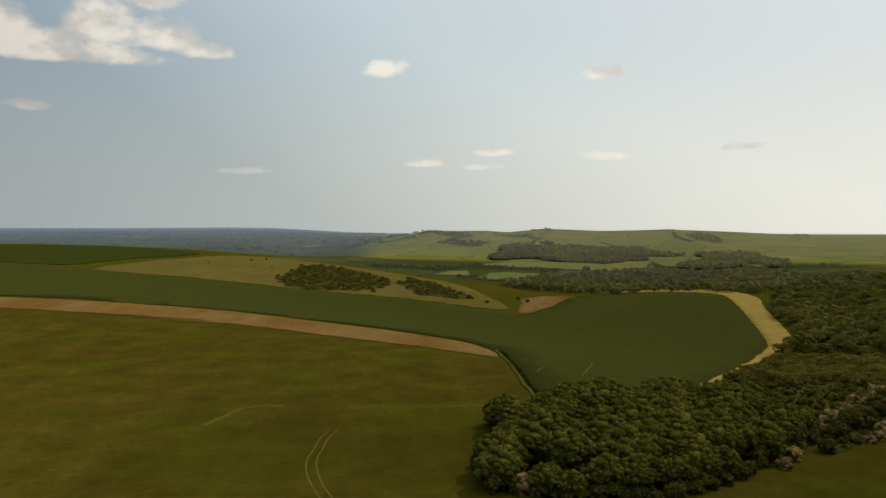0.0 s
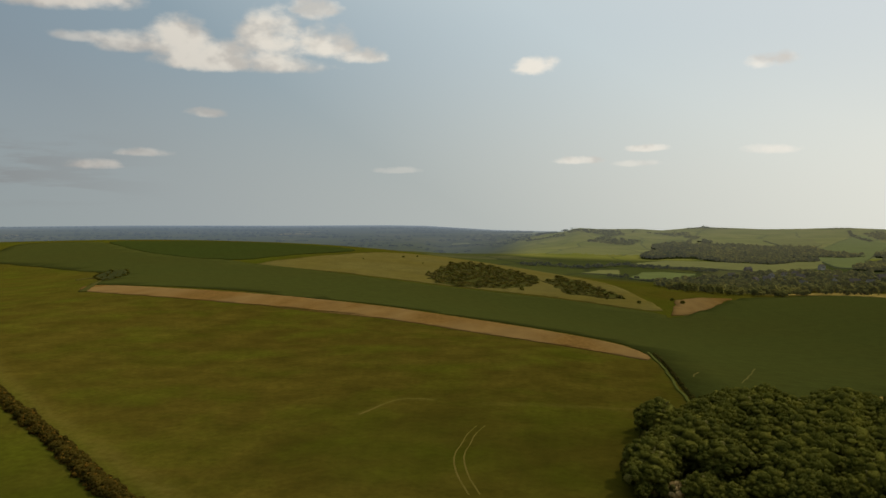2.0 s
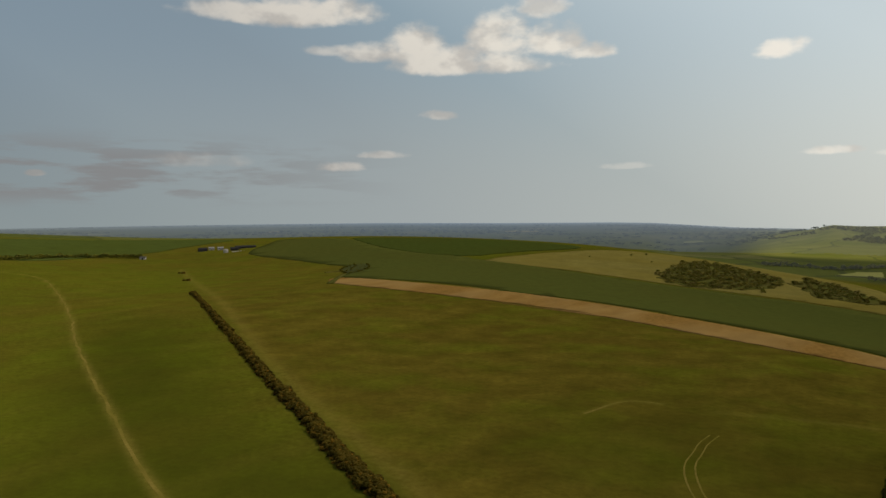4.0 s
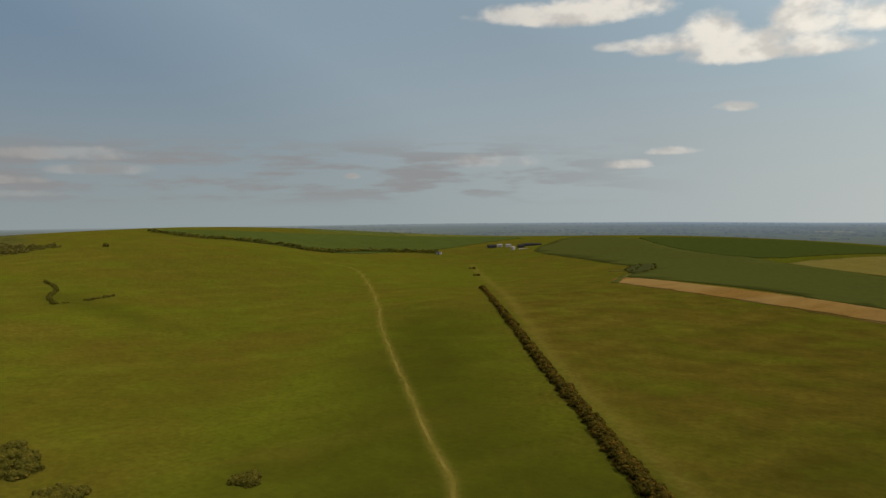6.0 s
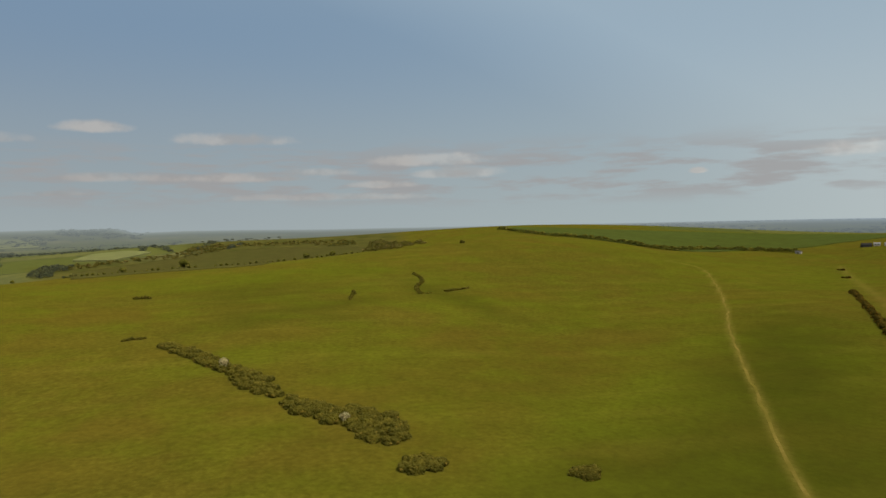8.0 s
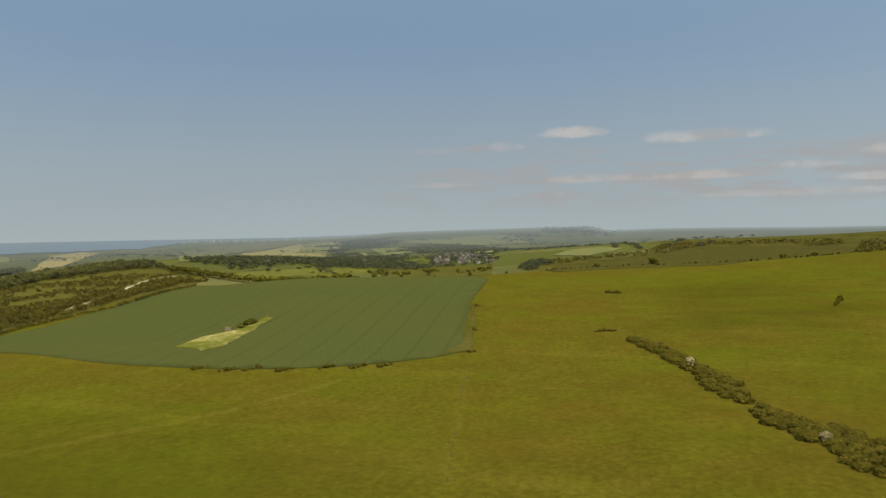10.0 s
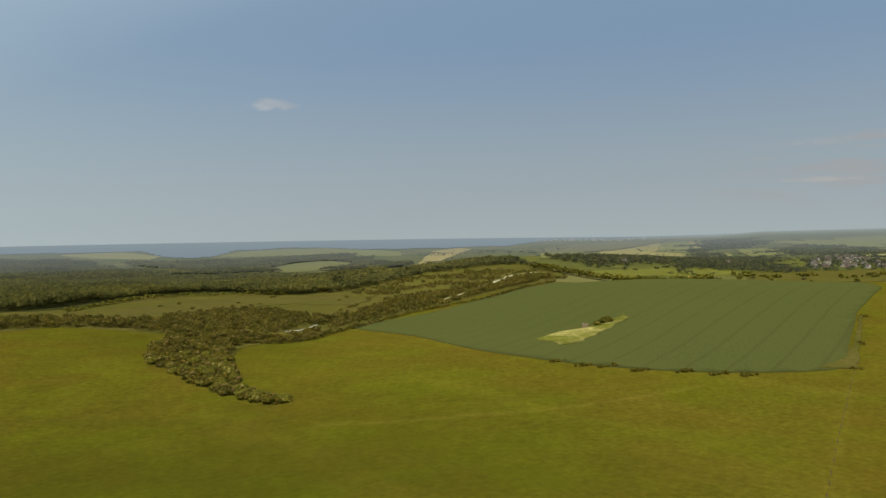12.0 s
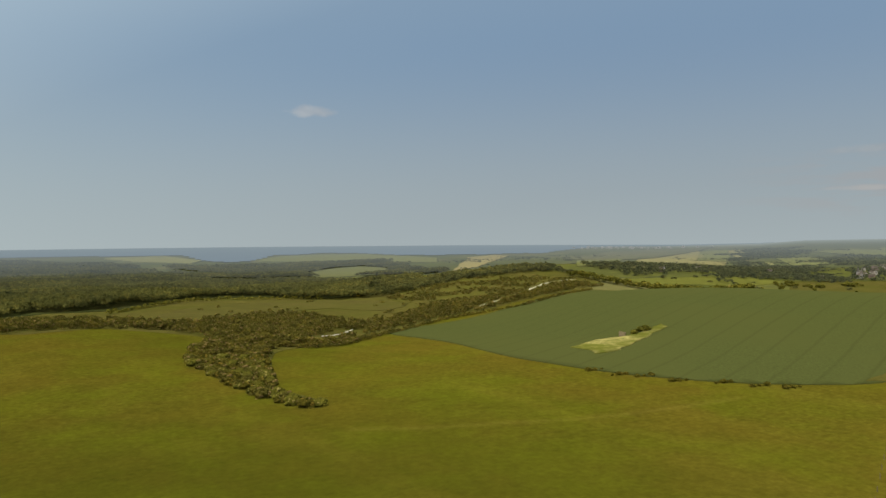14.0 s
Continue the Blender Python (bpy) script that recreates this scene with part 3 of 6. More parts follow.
def height(x, y):
    x, y = np.asarray(x, float), np.asarray(y, float)
    r, az = np.hypot(x, y), bearing_of(x, y)
    z = -24 * ease(r, 356, 1780)
    for kx, ky, radius, deep, wide, high in KNOLLS:
        out, side = x * kx + y * ky - radius, x * ky - y * kx
        z = z + high * np.exp(-0.5 * ((out / deep) ** 2 + (side / wide) ** 2))
    lowland = -22 + 54 * ease(r, 1900, 4890)
    z = z + lowland * ease(r, 1500, 2300)
    # the long slope beyond the village
    z = z + 21 * np.exp(-((r - 2200) / 580) ** 2) * ease(az, 84, 95) * ease(148 - az, 0, 14)
    # the down, its foot in the valley and its far side falling to the plain
    z = z + np.maximum(profile(az, DOWN) + 42, -24) * ease(r, 1500, 2600) ** 0.85 * (1 - ease(r, 2480, 3350)) * ease(14 - az, 0, 3) * ease(az, -70, -60)
    return z + (profile(az, RIM) - 8) * ease(r, 3000, 4860)


def mesh_of(name, verts, quads, mats, tris=()):
    me = bpy.data.meshes.new(name)
    nq = len(quads)
    me.vertices.add(len(verts))
    me.vertices.foreach_set("co", np.asarray(verts, np.float32).ravel())
    me.loops.add(4 * nq)
    me.loops.foreach_set("vertex_index", np.asarray(quads, np.int32).ravel())
    me.polygons.add(nq)
    me.polygons.foreach_set("loop_start", np.arange(0, 4 * nq, 4, dtype=np.int32))
    me.update(calc_edges=True)
    for m in mats:
        me.materials.append(m)
    return me


def ring_sheet(name, radii, turns, mat):
    """A sheet of land in rings round the middle."""
    a = np.linspace(0, 2 * np.pi, turns, endpoint=False)
    rr, aa = np.meshgrid(radii, a, indexing="ij")
    x, y = -np.sin(aa) * rr, np.cos(aa) * rr
    verts = np.stack([x, y, height(x, y)], -1).reshape(-1, 3)
    i, j = np.meshgrid(np.arange(len(radii) - 1), np.arange(turns), indexing="ij")
    k = (j + 1) % turns
    quads = np.stack([i * turns + j, i * turns + k, (i + 1) * turns + k, (i + 1) * turns + j], -1).reshape(-1, 4)[:, ::-1]
    me = mesh_of(name, verts, quads, [mat])
    me.polygons.foreach_set("use_smooth", np.ones(len(quads), bool))
    return me


near_rings = np.concatenate([[0.002], np.geomspace(8, 70, 22), np.geomspace(71.2, 500, 210), np.geomspace(505, 1690, 90)])
ground = tagged(new("ground", ring_sheet("ground", near_rings, 1100, M_LAND)), "rolling olive-green downland pasture with far hedged fields", "ground", kind="structure")
far_rings = np.geomspace(1670, 4890, 100)


def dryness_and_shade(x, y):
    """0.5 is common turf; more where the grass is parched and thin, less where it is lush or painted darker."""
    d = np.full(np.shape(x), 0.5)
    # The patch at (-468, -17) paints the combe's shaded slope as darker turf.
    for bx, by, wide, deep, turn, amount in ((20, 215, 200, 110, 0, -0.12), (-150, 65, 90, 55, -20, 0.1), (-112, 50, 50, 36, -20, -0.22), (-55, -145, 95, 55, -31, -0.28), (120, 165, 60, 40, 40, -0.5), (60, 105, 60, 30, 0, -0.4), (-145, 112, 125, 36, -38, -0.5), (-78, 92, 50, 24, -38, -0.5), (-60, 160, 60, 40, 0, -0.3), (-20, 150, 40, 40, 0, -0.15), (-250, 190, 120, 30, -38, -0.3), (-100, 70, 60, 40, 0, -0.2), (-60, -200, 90, 60, 0, -0.05), (-130, -330, 60, 60, 0, -0.25), (-110, -120, 90, 40, 0, -0.05), (-468, -17, 70, 90, 0, -0.22), (-345, -5, 26, 75, 10, -0.12), (-390, 35, 18, 50, 30, -0.25), (-270, 45, 50, 45, 0, 0.02), (-172, -44, 35, 25, 0, 0.05), (-155, -230, 40, 26, 0, 0.04),
                                             (-100, 280, 70, 16, 10, 0.25), (-47, 251, 40, 20, -20, 0.20), (-185, 207, 50, 20, 40, 0.06), (-111, 288, 110, 26, 4, 0.18), (-20, 226, 60, 30, -1, 0.12), (-194, 319, 60, 30, 14, 0.15), (-61, 147, 45, 14, 6, -0.15),
                                             (-295, -82, 60, 40, 15, -0.15), (-379, -17, 80, 22, 7, -0.15), (-190, -113, 30, 60, -58, 0.03), (-119, 91, 70, 38, -10, 0.07), (-87, 138, 55, 45, -6, 0.28), (-177, -197, 60, 25, -46, 0.05), (-128, -181, 70, 30, -38, -0.04),
                                             (-279, 113, 80, 60, -13, 0.08), (-385, 78, 60, 50, -15, 0.05), (-197, -27, 60, 40, -19, 0.03), (-49, -151, 90, 40, -31, -0.03), (-123, -76, 40, 30, -23, -0.10),
                                             (-561, -96, 90, 45, 1, 0.09), (-211, 180, 25, 90, 46, -0.12), (-207, 105, 170, 75, -34, 0.22), (-133, 195, 60, 60, -7, 0.15),
                                             (-377, 107, 120, 14, 10, -0.35), (-351, 28, 90, 12, 14, -0.15), (-166, 74, 22, 60, 47, -0.12)):
        a = radians(turn)
        u, v = (x - bx) * math.cos(a) + (y - by) * math.sin(a), (y - by) * math.cos(a) - (x - bx) * math.sin(a)
        d = d + amount * np.exp(-(u / wide) ** 2 - (v / deep) ** 2)
    # beyond the fence line the sward is thinner and browner
    (x0, y0), (x1, y1) = WARM_EDGE
    side = ((x1 - x0) * (y - y0) - (y1 - y0) * (x - x0)) / math.hypot(x1 - x0, y1 - y0)
    reach = np.clip(1.2 - np.hypot(x - x0, y - y0) / 330, 0, 1) * np.clip((-y - 12) / 60, 0, 1)
    return np.clip(d + 0.14 * np.clip(side / 1.5, 0, 1) * reach, 0, 1)


WARM_EDGE = [(-269, -99), (-130.9, -53.3)]


def smooth_line(points, steps=8, closed=True):
    if steps == 1 and closed:
        return [Vector(q) for q in points]
    p = [Vector(q) for q in points]
    out, n = [], len(p)
    for i in range(n if closed else n - 1):
        a, b, c, d = (p[(i - 1) % n], p[i], p[(i + 1) % n], p[(i + 2) % n]) if closed else (p[max(i - 1, 0)], p[i], p[i + 1], p[min(i + 2, n - 1)])
        for s in range(steps):
            u = s / steps
            out.append(0.5 * (2 * b + (c - a) * u + (2 * a - 5 * b + 4 * c - d) * u * u + (3 * b - a - 3 * c + d) * u ** 3))
    if not closed:
        out.append(p[-1])
    return out


TRACK, HEDGE_TRACK = [(-581, 338), (-532, 341), (-388, 261), (-272, 187), (-217, 154), (-171.4, 127.3), (-156.3, 118.2), (-125.4, 99.9), (-104.5, 88)] + [(-80.2, 67.6)], [(-617, 541), (-354, 338), (-244, 249), (-173.3, 192.3), (-130, 159.6), (-100.7, 138.2), (-80.2, 123.5), (-65.8, 112.9)]
RUTS, WORN_PATCH, RIM_PATH, FENCE_PATH, LOW_PATH, VERGE = [(-21.5, 130.1), (-27, 146), (-28.1, 161.5), (-26.7, 173.8)], [(-58.3, 179.6), (-56.2, 186.3), (-52.1, 196.4), (-43, 197.9)], [(-28, 195.6), (-13, 197.3), (5, 198.4), (24, 200.1)], [(-269, -99), (-221.9, -83.7), (-177, -68.9), (-130.9, -53.3)], [(-98, -165.8), (-111.9, -156), (-130.6, -146.1), (-152.7, -135.7), (-180.1, -128.1), (-210.4, -122.6)], [(23, 313), (25, 262), (26, 222.7), (28, 200.3)]


def trodden(x, y):
    """How far the turf is worn by feet and wheels along the tracks."""
    worn = np.zeros(len(x))
    for points, half, most in ((TRACK, 1.35, 0.62), (HEDGE_TRACK, 3.2, 0.36), (RIM_PATH, 1.2, 0.3), (WORN_PATCH, 0.9, 0.4), (FENCE_PATH, 0.9, 0.1), (LOW_PATH, 1.8, 0.2)):
        line = np.array([tuple(q)[:2] for q in smooth_line(points, 5, False)])
        near = np.full(len(x), 1e9)
        ok = (np.abs(x - line[:, 0].mean()) < np.ptp(line[:, 0]) / 2 + 90) & (np.abs(y - line[:, 1].mean()) < np.ptp(line[:, 1]) / 2 + 90)
        px, py, best = x[ok], y[ok], near[ok]
        for (ax, ay), (bx, by) in zip(line, line[1:]):
            dx, dy = bx - ax, by - ay
            u = np.clip(((px - ax) * dx + (py - ay) * dy) / (dx * dx + dy * dy + 1e-9), 0, 1)
            best = np.minimum(best, np.hypot(px - ax - u * dx, py - ay - u * dy))
        near[ok] = best
        worn = np.maximum(worn, most * np.exp(-(near / half) ** 2))
    return worn


def tone_land(ob):
    """Gives a sheet of land its dryness and painted shade, and where it is farmed or open down."""
    co = np.empty(len(ob.data.vertices) * 3, np.float32)
    ob.data.vertices.foreach_get("co", co)
    x, y = co.reshape(-1, 3)[:, 0].astype(float), co.reshape(-1, 3)[:, 1].astype(float)
    r, az = np.hypot(x, y), np.degrees(np.arctan2(-x, y)) % 360
    az = np.where(az > 270, az - 360, az)
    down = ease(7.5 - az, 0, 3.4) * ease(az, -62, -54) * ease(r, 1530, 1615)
    for key, value in (("dryness_and_shade", dryness_and_shade(x, y)), ("trodden", trodden(x, y)), ("bleached", ease((x + 69) * 0.606 + (y - 110) * 0.796, 0.5, 5) * ease(-r, -620, -390)), ("open_down", down), ("moor", ease(r, 785, 830) * ease(az, 79, 81.5) * ease(-az, -109, -104) * ease(-r, -1580, -1485)), ("farmed", np.maximum(ease(r, 1105, 1200) * (1 - ease(az, 59, 62) * ease(-az, -97.5, -94) * ease(-r, -1580, -1530)), ease(r, 700, 760) * ease(az, 104, 107.5) * ease(-az, -139.5, -136)))):
        ob.data.attributes.new(key, "FLOAT", "POINT").data.foreach_set("value", value.astype(np.float32))


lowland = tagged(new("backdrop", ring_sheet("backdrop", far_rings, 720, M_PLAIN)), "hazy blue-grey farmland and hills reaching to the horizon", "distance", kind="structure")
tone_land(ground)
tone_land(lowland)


def inside(x, y, outline):
    px, py = np.array([q[0] for q in outline]), np.array([q[1] for q in outline])
    hit = np.zeros(np.shape(x), bool)
    j = len(px) - 1
    for i in range(len(px)):
        cross = (py[i] > y) != (py[j] > y)
        hit ^= cross & (x < (px[j] - px[i]) * (y - py[i]) / (py[j] - py[i] + 1e-12) + px[i])
        j = i
    return hit


def field(name, label, category, outline, mat, lift=0.25, smooth=6, grid=None, rise=0.0002, fray=0.0022, skirt=True):
    """A field draped on the land, its edge stepping down to the turf round it."""
    line = frayed(smooth_line(outline, smooth), fray)
    xs, ys = [q.x for q in line], [q.y for q in line]
    span = max(max(xs) - min(xs), max(ys) - min(ys))
    grid = grid or max(4.0, span / 45)
    rng = np.random.default_rng(len(line))
    gx, gy = np.meshgrid(np.arange(min(xs), max(xs), grid), np.arange(min(ys), max(ys), grid))
    gx, gy = gx.ravel() + rng.uniform(-0.2, 0.2, gx.size) * grid, gy.ravel() + rng.uniform(-0.2, 0.2, gx.size) * grid
    keep = inside(gx, gy, line)
    pts = line + [Vector((a, b)) for a, b in zip(gx[keep], gy[keep])]
    n = len(line)
    from mathutils.geometry import delaunay_2d_cdt
    vs, _, fs, orig, _, _ = delaunay_2d_cdt(pts, [(i, (i + 1) % n) for i in range(n)], [list(range(n))], 1, 0.01)
    x, y = np.array([v.x for v in vs]), np.array([v.y for v in vs])
    z = height(x, y) + lift + rise * np.hypot(x, y)
    bm = bmesh.new()
    bv = [bm.verts.new(q) for q in zip(x, y, z)]
    for f in fs:
        try:
            bm.faces.new([bv[i] for i in f])
        except ValueError:
            pass
    bmesh.ops.recalc_face_normals(bm, faces=bm.faces)
    if sum(f.normal.z for f in bm.faces) < 0:
        bmesh.ops.reverse_faces(bm, faces=bm.faces)
    rim = [e for e in bm.edges if e.is_boundary] if skirt else []
    made = bmesh.ops.extrude_edge_only(bm, edges=rim)["geom"] if rim else []
    for v in made:
        if isinstance(v, bmesh.types.BMVert):
            v.co.z -= lift + rise * 1.2 * math.hypot(v.co.x, v.co.y) + 0.05
    me = bpy.data.meshes.new(name)
    bm.to_mesh(me)
    bm.free()
    me.materials.append(mat)
    for p in me.polygons:
        p.use_smooth = abs(p.normal.z) > 0.5
    return tagged(new(name, me), label, category, kind="structure")


def frayed(line, amount):
    """The outline in short steps, each a little off, more so farther away."""
    out, n = [], len(line)
    for i in range(n):
        a, b = Vector(line[i]), Vector(line[(i + 1) % n])
        steps = max(1, min(12, int((b - a).length / max(2.5, a.length * 0.012))))
        for s in range(steps):
            p = a.lerp(b, s / steps)
            k = p.length * amount
            out.append(p + Vector((noise.noise((p.x * 0.11, p.y * 0.11, 1.7)), noise.noise((p.x * 0.11, p.y * 0.11, 9.3)))) * k * (1.6 if amount < 0.01 else 0.7)
                       + (Vector((noise.noise((p.x * 0.007, p.y * 0.007, 4.1)), noise.noise((p.x * 0.007, p.y * 0.007, 6.6)))) * k * 2.6 if amount > 0.01 else Vector((0, 0))))
    return out


def ribbon(points, width, taper=1.0):
    """The outline of a strip of that width along a line."""
    line = smooth_line(points, 4, False)
    left, right = [], []
    for i, p in enumerate(line):
        d = (line[min(i + 1, len(line) - 1)] - line[max(i - 1, 0)]).normalized()
        w = width * (1 + (taper - 1) * i / len(line)) / 2 * (0.85 + 0.3 * noise.noise((p.x * 0.05, p.y * 0.05, 3)))
        s = Vector((-d.y, d.x)) * w
        left.append(p + s)
        right.append(p - s)
    return left + right[::-1]


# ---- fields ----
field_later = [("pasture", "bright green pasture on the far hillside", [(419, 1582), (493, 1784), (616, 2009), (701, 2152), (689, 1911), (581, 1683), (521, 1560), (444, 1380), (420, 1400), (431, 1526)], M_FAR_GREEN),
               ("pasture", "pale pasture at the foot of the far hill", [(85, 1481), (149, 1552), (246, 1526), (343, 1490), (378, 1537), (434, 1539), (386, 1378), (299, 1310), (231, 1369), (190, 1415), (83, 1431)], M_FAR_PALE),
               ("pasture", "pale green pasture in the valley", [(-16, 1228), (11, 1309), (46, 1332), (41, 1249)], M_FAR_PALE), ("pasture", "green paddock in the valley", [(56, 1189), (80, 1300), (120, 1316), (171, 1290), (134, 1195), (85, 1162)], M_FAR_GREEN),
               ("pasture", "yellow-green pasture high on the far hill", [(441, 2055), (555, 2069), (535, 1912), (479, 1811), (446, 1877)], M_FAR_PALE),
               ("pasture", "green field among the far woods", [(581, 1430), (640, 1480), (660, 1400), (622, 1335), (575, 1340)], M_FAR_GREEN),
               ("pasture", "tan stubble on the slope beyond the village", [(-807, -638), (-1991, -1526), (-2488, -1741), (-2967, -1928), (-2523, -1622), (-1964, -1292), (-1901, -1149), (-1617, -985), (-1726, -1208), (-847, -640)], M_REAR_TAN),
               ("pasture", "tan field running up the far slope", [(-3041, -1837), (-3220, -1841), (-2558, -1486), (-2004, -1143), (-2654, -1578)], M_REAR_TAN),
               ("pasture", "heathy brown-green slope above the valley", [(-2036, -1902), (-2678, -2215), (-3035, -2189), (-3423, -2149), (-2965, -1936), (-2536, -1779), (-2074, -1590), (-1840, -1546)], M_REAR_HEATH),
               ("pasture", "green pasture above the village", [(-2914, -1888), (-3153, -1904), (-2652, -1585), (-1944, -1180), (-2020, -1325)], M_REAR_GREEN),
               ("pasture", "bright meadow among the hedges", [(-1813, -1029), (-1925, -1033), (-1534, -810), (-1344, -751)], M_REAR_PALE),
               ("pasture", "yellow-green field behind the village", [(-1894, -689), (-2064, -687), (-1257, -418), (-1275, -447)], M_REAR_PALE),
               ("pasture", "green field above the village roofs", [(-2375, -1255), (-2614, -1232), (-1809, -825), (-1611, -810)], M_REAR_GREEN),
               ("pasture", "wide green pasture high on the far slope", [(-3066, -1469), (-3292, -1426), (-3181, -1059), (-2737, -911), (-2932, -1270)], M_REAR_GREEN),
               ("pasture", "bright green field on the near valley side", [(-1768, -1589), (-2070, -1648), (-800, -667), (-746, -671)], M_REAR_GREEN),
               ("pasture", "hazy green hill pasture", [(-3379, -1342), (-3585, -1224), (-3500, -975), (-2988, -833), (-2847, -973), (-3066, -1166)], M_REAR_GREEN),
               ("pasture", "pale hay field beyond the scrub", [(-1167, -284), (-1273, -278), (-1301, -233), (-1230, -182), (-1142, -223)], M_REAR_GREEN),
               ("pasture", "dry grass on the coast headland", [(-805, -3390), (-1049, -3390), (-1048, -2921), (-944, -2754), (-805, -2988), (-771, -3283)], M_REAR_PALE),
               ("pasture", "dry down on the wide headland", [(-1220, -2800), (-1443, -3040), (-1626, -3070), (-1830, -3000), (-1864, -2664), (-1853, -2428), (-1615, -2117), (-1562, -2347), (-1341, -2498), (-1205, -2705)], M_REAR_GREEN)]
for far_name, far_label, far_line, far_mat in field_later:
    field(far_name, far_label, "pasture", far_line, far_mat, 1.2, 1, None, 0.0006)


def coast(x, y):
    """Whether a far place lies in the sea, which lies behind and to the left of it."""
    az = float(bearing_of(np.array(x), np.array(y)))
    if not 118 < az < 250:
        return False
    shore = profile(az, ((118, 4700), (124, 4450), (130.5, 4250), (133, 3700), (134.5, 3420), (142, 3300), (146, 3380), (149, 3600), (152, 3600), (155, 3480), (156.5, 3080), (157.6, 2960), (159, 2980), (160.4, 3120), (161.8, 3600), (165, 3620), (170.5, 3660), (173.6, 3640), (250, 3640)))
    shore += 60 * noise.noise((az * 0.4, 0, 7))
    return math.hypot(x, y) > shore



STRIP_LOW = [(-317, 414), (-239, 388), (-164, 378), (-113, 367), (-170, 374), (-105, 360), (-45, 322), (3, 296), (21, 287)]
STRIP_UP = [(-339, 453), (-266, 432), (-183, 424), (-130, 419), (-189, 418), (-121, 417), (-53, 384), (4, 343), (20, 311)]
field("crop_field", "dark green wheat field on the slope below the bare strip", "crop field", [(-350, 463), (-272, 442), (-186, 429), (-231, 428), (-192, 423), (-123, 424), (-54, 391), (4, 350), (20, 316), (26, 262), (31, 199.3), (49.1, 203.1), (79.4, 232.3), (164, 377), (190, 431), (228, 551), (279, 708), (300, 819), (253, 889), (165, 798), (93, 631), (57, 564), (47, 587), (-29, 612), (-123, 607), (-201, 612), (-313, 644), (-346, 665), (-468, 703), (-574, 778), (-665, 769), (-644, 712), (-601, 630), (-501, 597), (-387, 545)], M_CROP, 0.15, 3)
field("crop_field", "darker green wheat on the crest of the ridge", "crop field", [(-458, 698), (-348, 668), (-311, 718), (-265, 789), (-293, 831), (-401, 842), (-500, 812), (-563, 781)], M_CROP_RIDGE, 0.3, 3)
field("bare_strip", "bare brown ploughed strip between pasture and wheat", "bare earth", STRIP_LOW + STRIP_UP[::-1], M_BARE, 0.15, 4, 6)
field("dry_field", "dry yellow-brown grass field on the far slope", "field", [(-310, 644), (-261, 759), (-224, 816), (-167, 848), (-92, 856), (-40, 831), (9, 778), (48, 640), (47, 595), (-30, 618), (-124, 613), (-204, 619)], M_DRY, 0.1, 3)
field("bare_corner", "bare pale brown earth in the field corner", "bare earth", [(72, 670), (96, 709), (128, 728), (96, 636), (70, 584), (58, 577)], M_BARE, 0.35, 1, 8)
field("straw_margin", "straw-coloured mown margin round the wheat", "field margin", [(184, 890), (267, 942), (325, 877), (322, 758), (277, 632), (212, 445), (196, 414), (158, 357), (74.4, 218.8), (75.4, 225.9), (159, 372), (192, 436), (275, 696), (302, 818), (253, 889)], M_STRAW, 0.15, 4, 8, fray=0.0008)
field("far_field", "green arable field behind the far hedge", "crop field", [(-1101, 349), (-837, 353), (-698, 399), (-730, 522), (-726, 587), (-739, 654), (-756, 765), (-860, 739), (-943, 615), (-993, 486), (-1059, 404)], M_FIELD)
field("crop_field", "wide grey-green crop field with tramlines", "crop field", [(-239, -364), (-225, -293), (-207, -230), (-205, -198), (-210, -166), (-225, -138), (-241, -120), (-258, -106), (-272, -103), (-309, -116), (-383, -140), (-560, -198), (-557, -329), (-546, -440), (-536, -471), (-412, -412), (-332, -383), (-263, -384)], M_PEAS, 0.2, 3, fray=0.0007)
field("rough_island", "pale rough grass island in the crop", "rough grass", [(-239, -215), (-233, -198), (-247, -198), (-267, -204), (-300, -213), (-307, -221), (-277, -215), (-257, -221)], M_ROUGH, 0.4, 1, 3, 0.0004, 0.006)
field("fallow_field", "grey-brown fallow field behind the crest", "field", [(-1028, -250), (-1120, -161), (-1187, -102), (-1213, 3), (-1142, 120), (-1088, 136), (-1030, 133), (-900, 70), (-632, -8), (-629, -91), (-611, -149), (-800, -200)], M_FALLOW, 0.06, 1)
field("meadow", "pale green meadow beyond the crop", "meadow", [(-683, -558), (-766, -552), (-902, -544), (-949, -491), (-903, -475), (-829, -477), (-750, -502), (-651, -505)], M_MEADOW, 0.25, 1)
field("rough_down", "olive rough grass behind the crop", "rough grass", [(-600, -330), (-950, -478), (-1009, -452), (-1047, -409), (-1075, -358), (-640, -213), (-580, -240)], M_WILD, 0.2, 1, 14)
field("wheat_field", "pale golden field near the coast", "crop field", [(-1211, -1525), (-1957, -2353), (-2206, -2462), (-2145, -2323), (-1395, -1628)], M_RIPE, 1.0, 1)
for shift in (0.0, 1.9):
    field("wheel_rut", "pale wheel rut pressed into the pasture", "rut", ribbon([(x + shift, y + shift * 0.3) for x, y in RUTS], 0.4), M_TRODDEN, 0.02, 1, 3, 0.00008, skirt=False)
field("wheel_rut", "pale worn patch in the pasture", "rut", ribbon(WORN_PATCH, 0.8), M_TRODDEN, 0.02, 1, 3, 0.00008, skirt=False)
field("track", "pale worn grass track over the pasture", "track", ribbon(TRACK, 0.9), M_TRODDEN, 0.02, 1, 3, 0.00008, skirt=False)
field("verge", "pale grass verge between pasture and wheat", "verge", ribbon(VERGE, 1.2), M_MEADOW, 0.3, 1, 3)
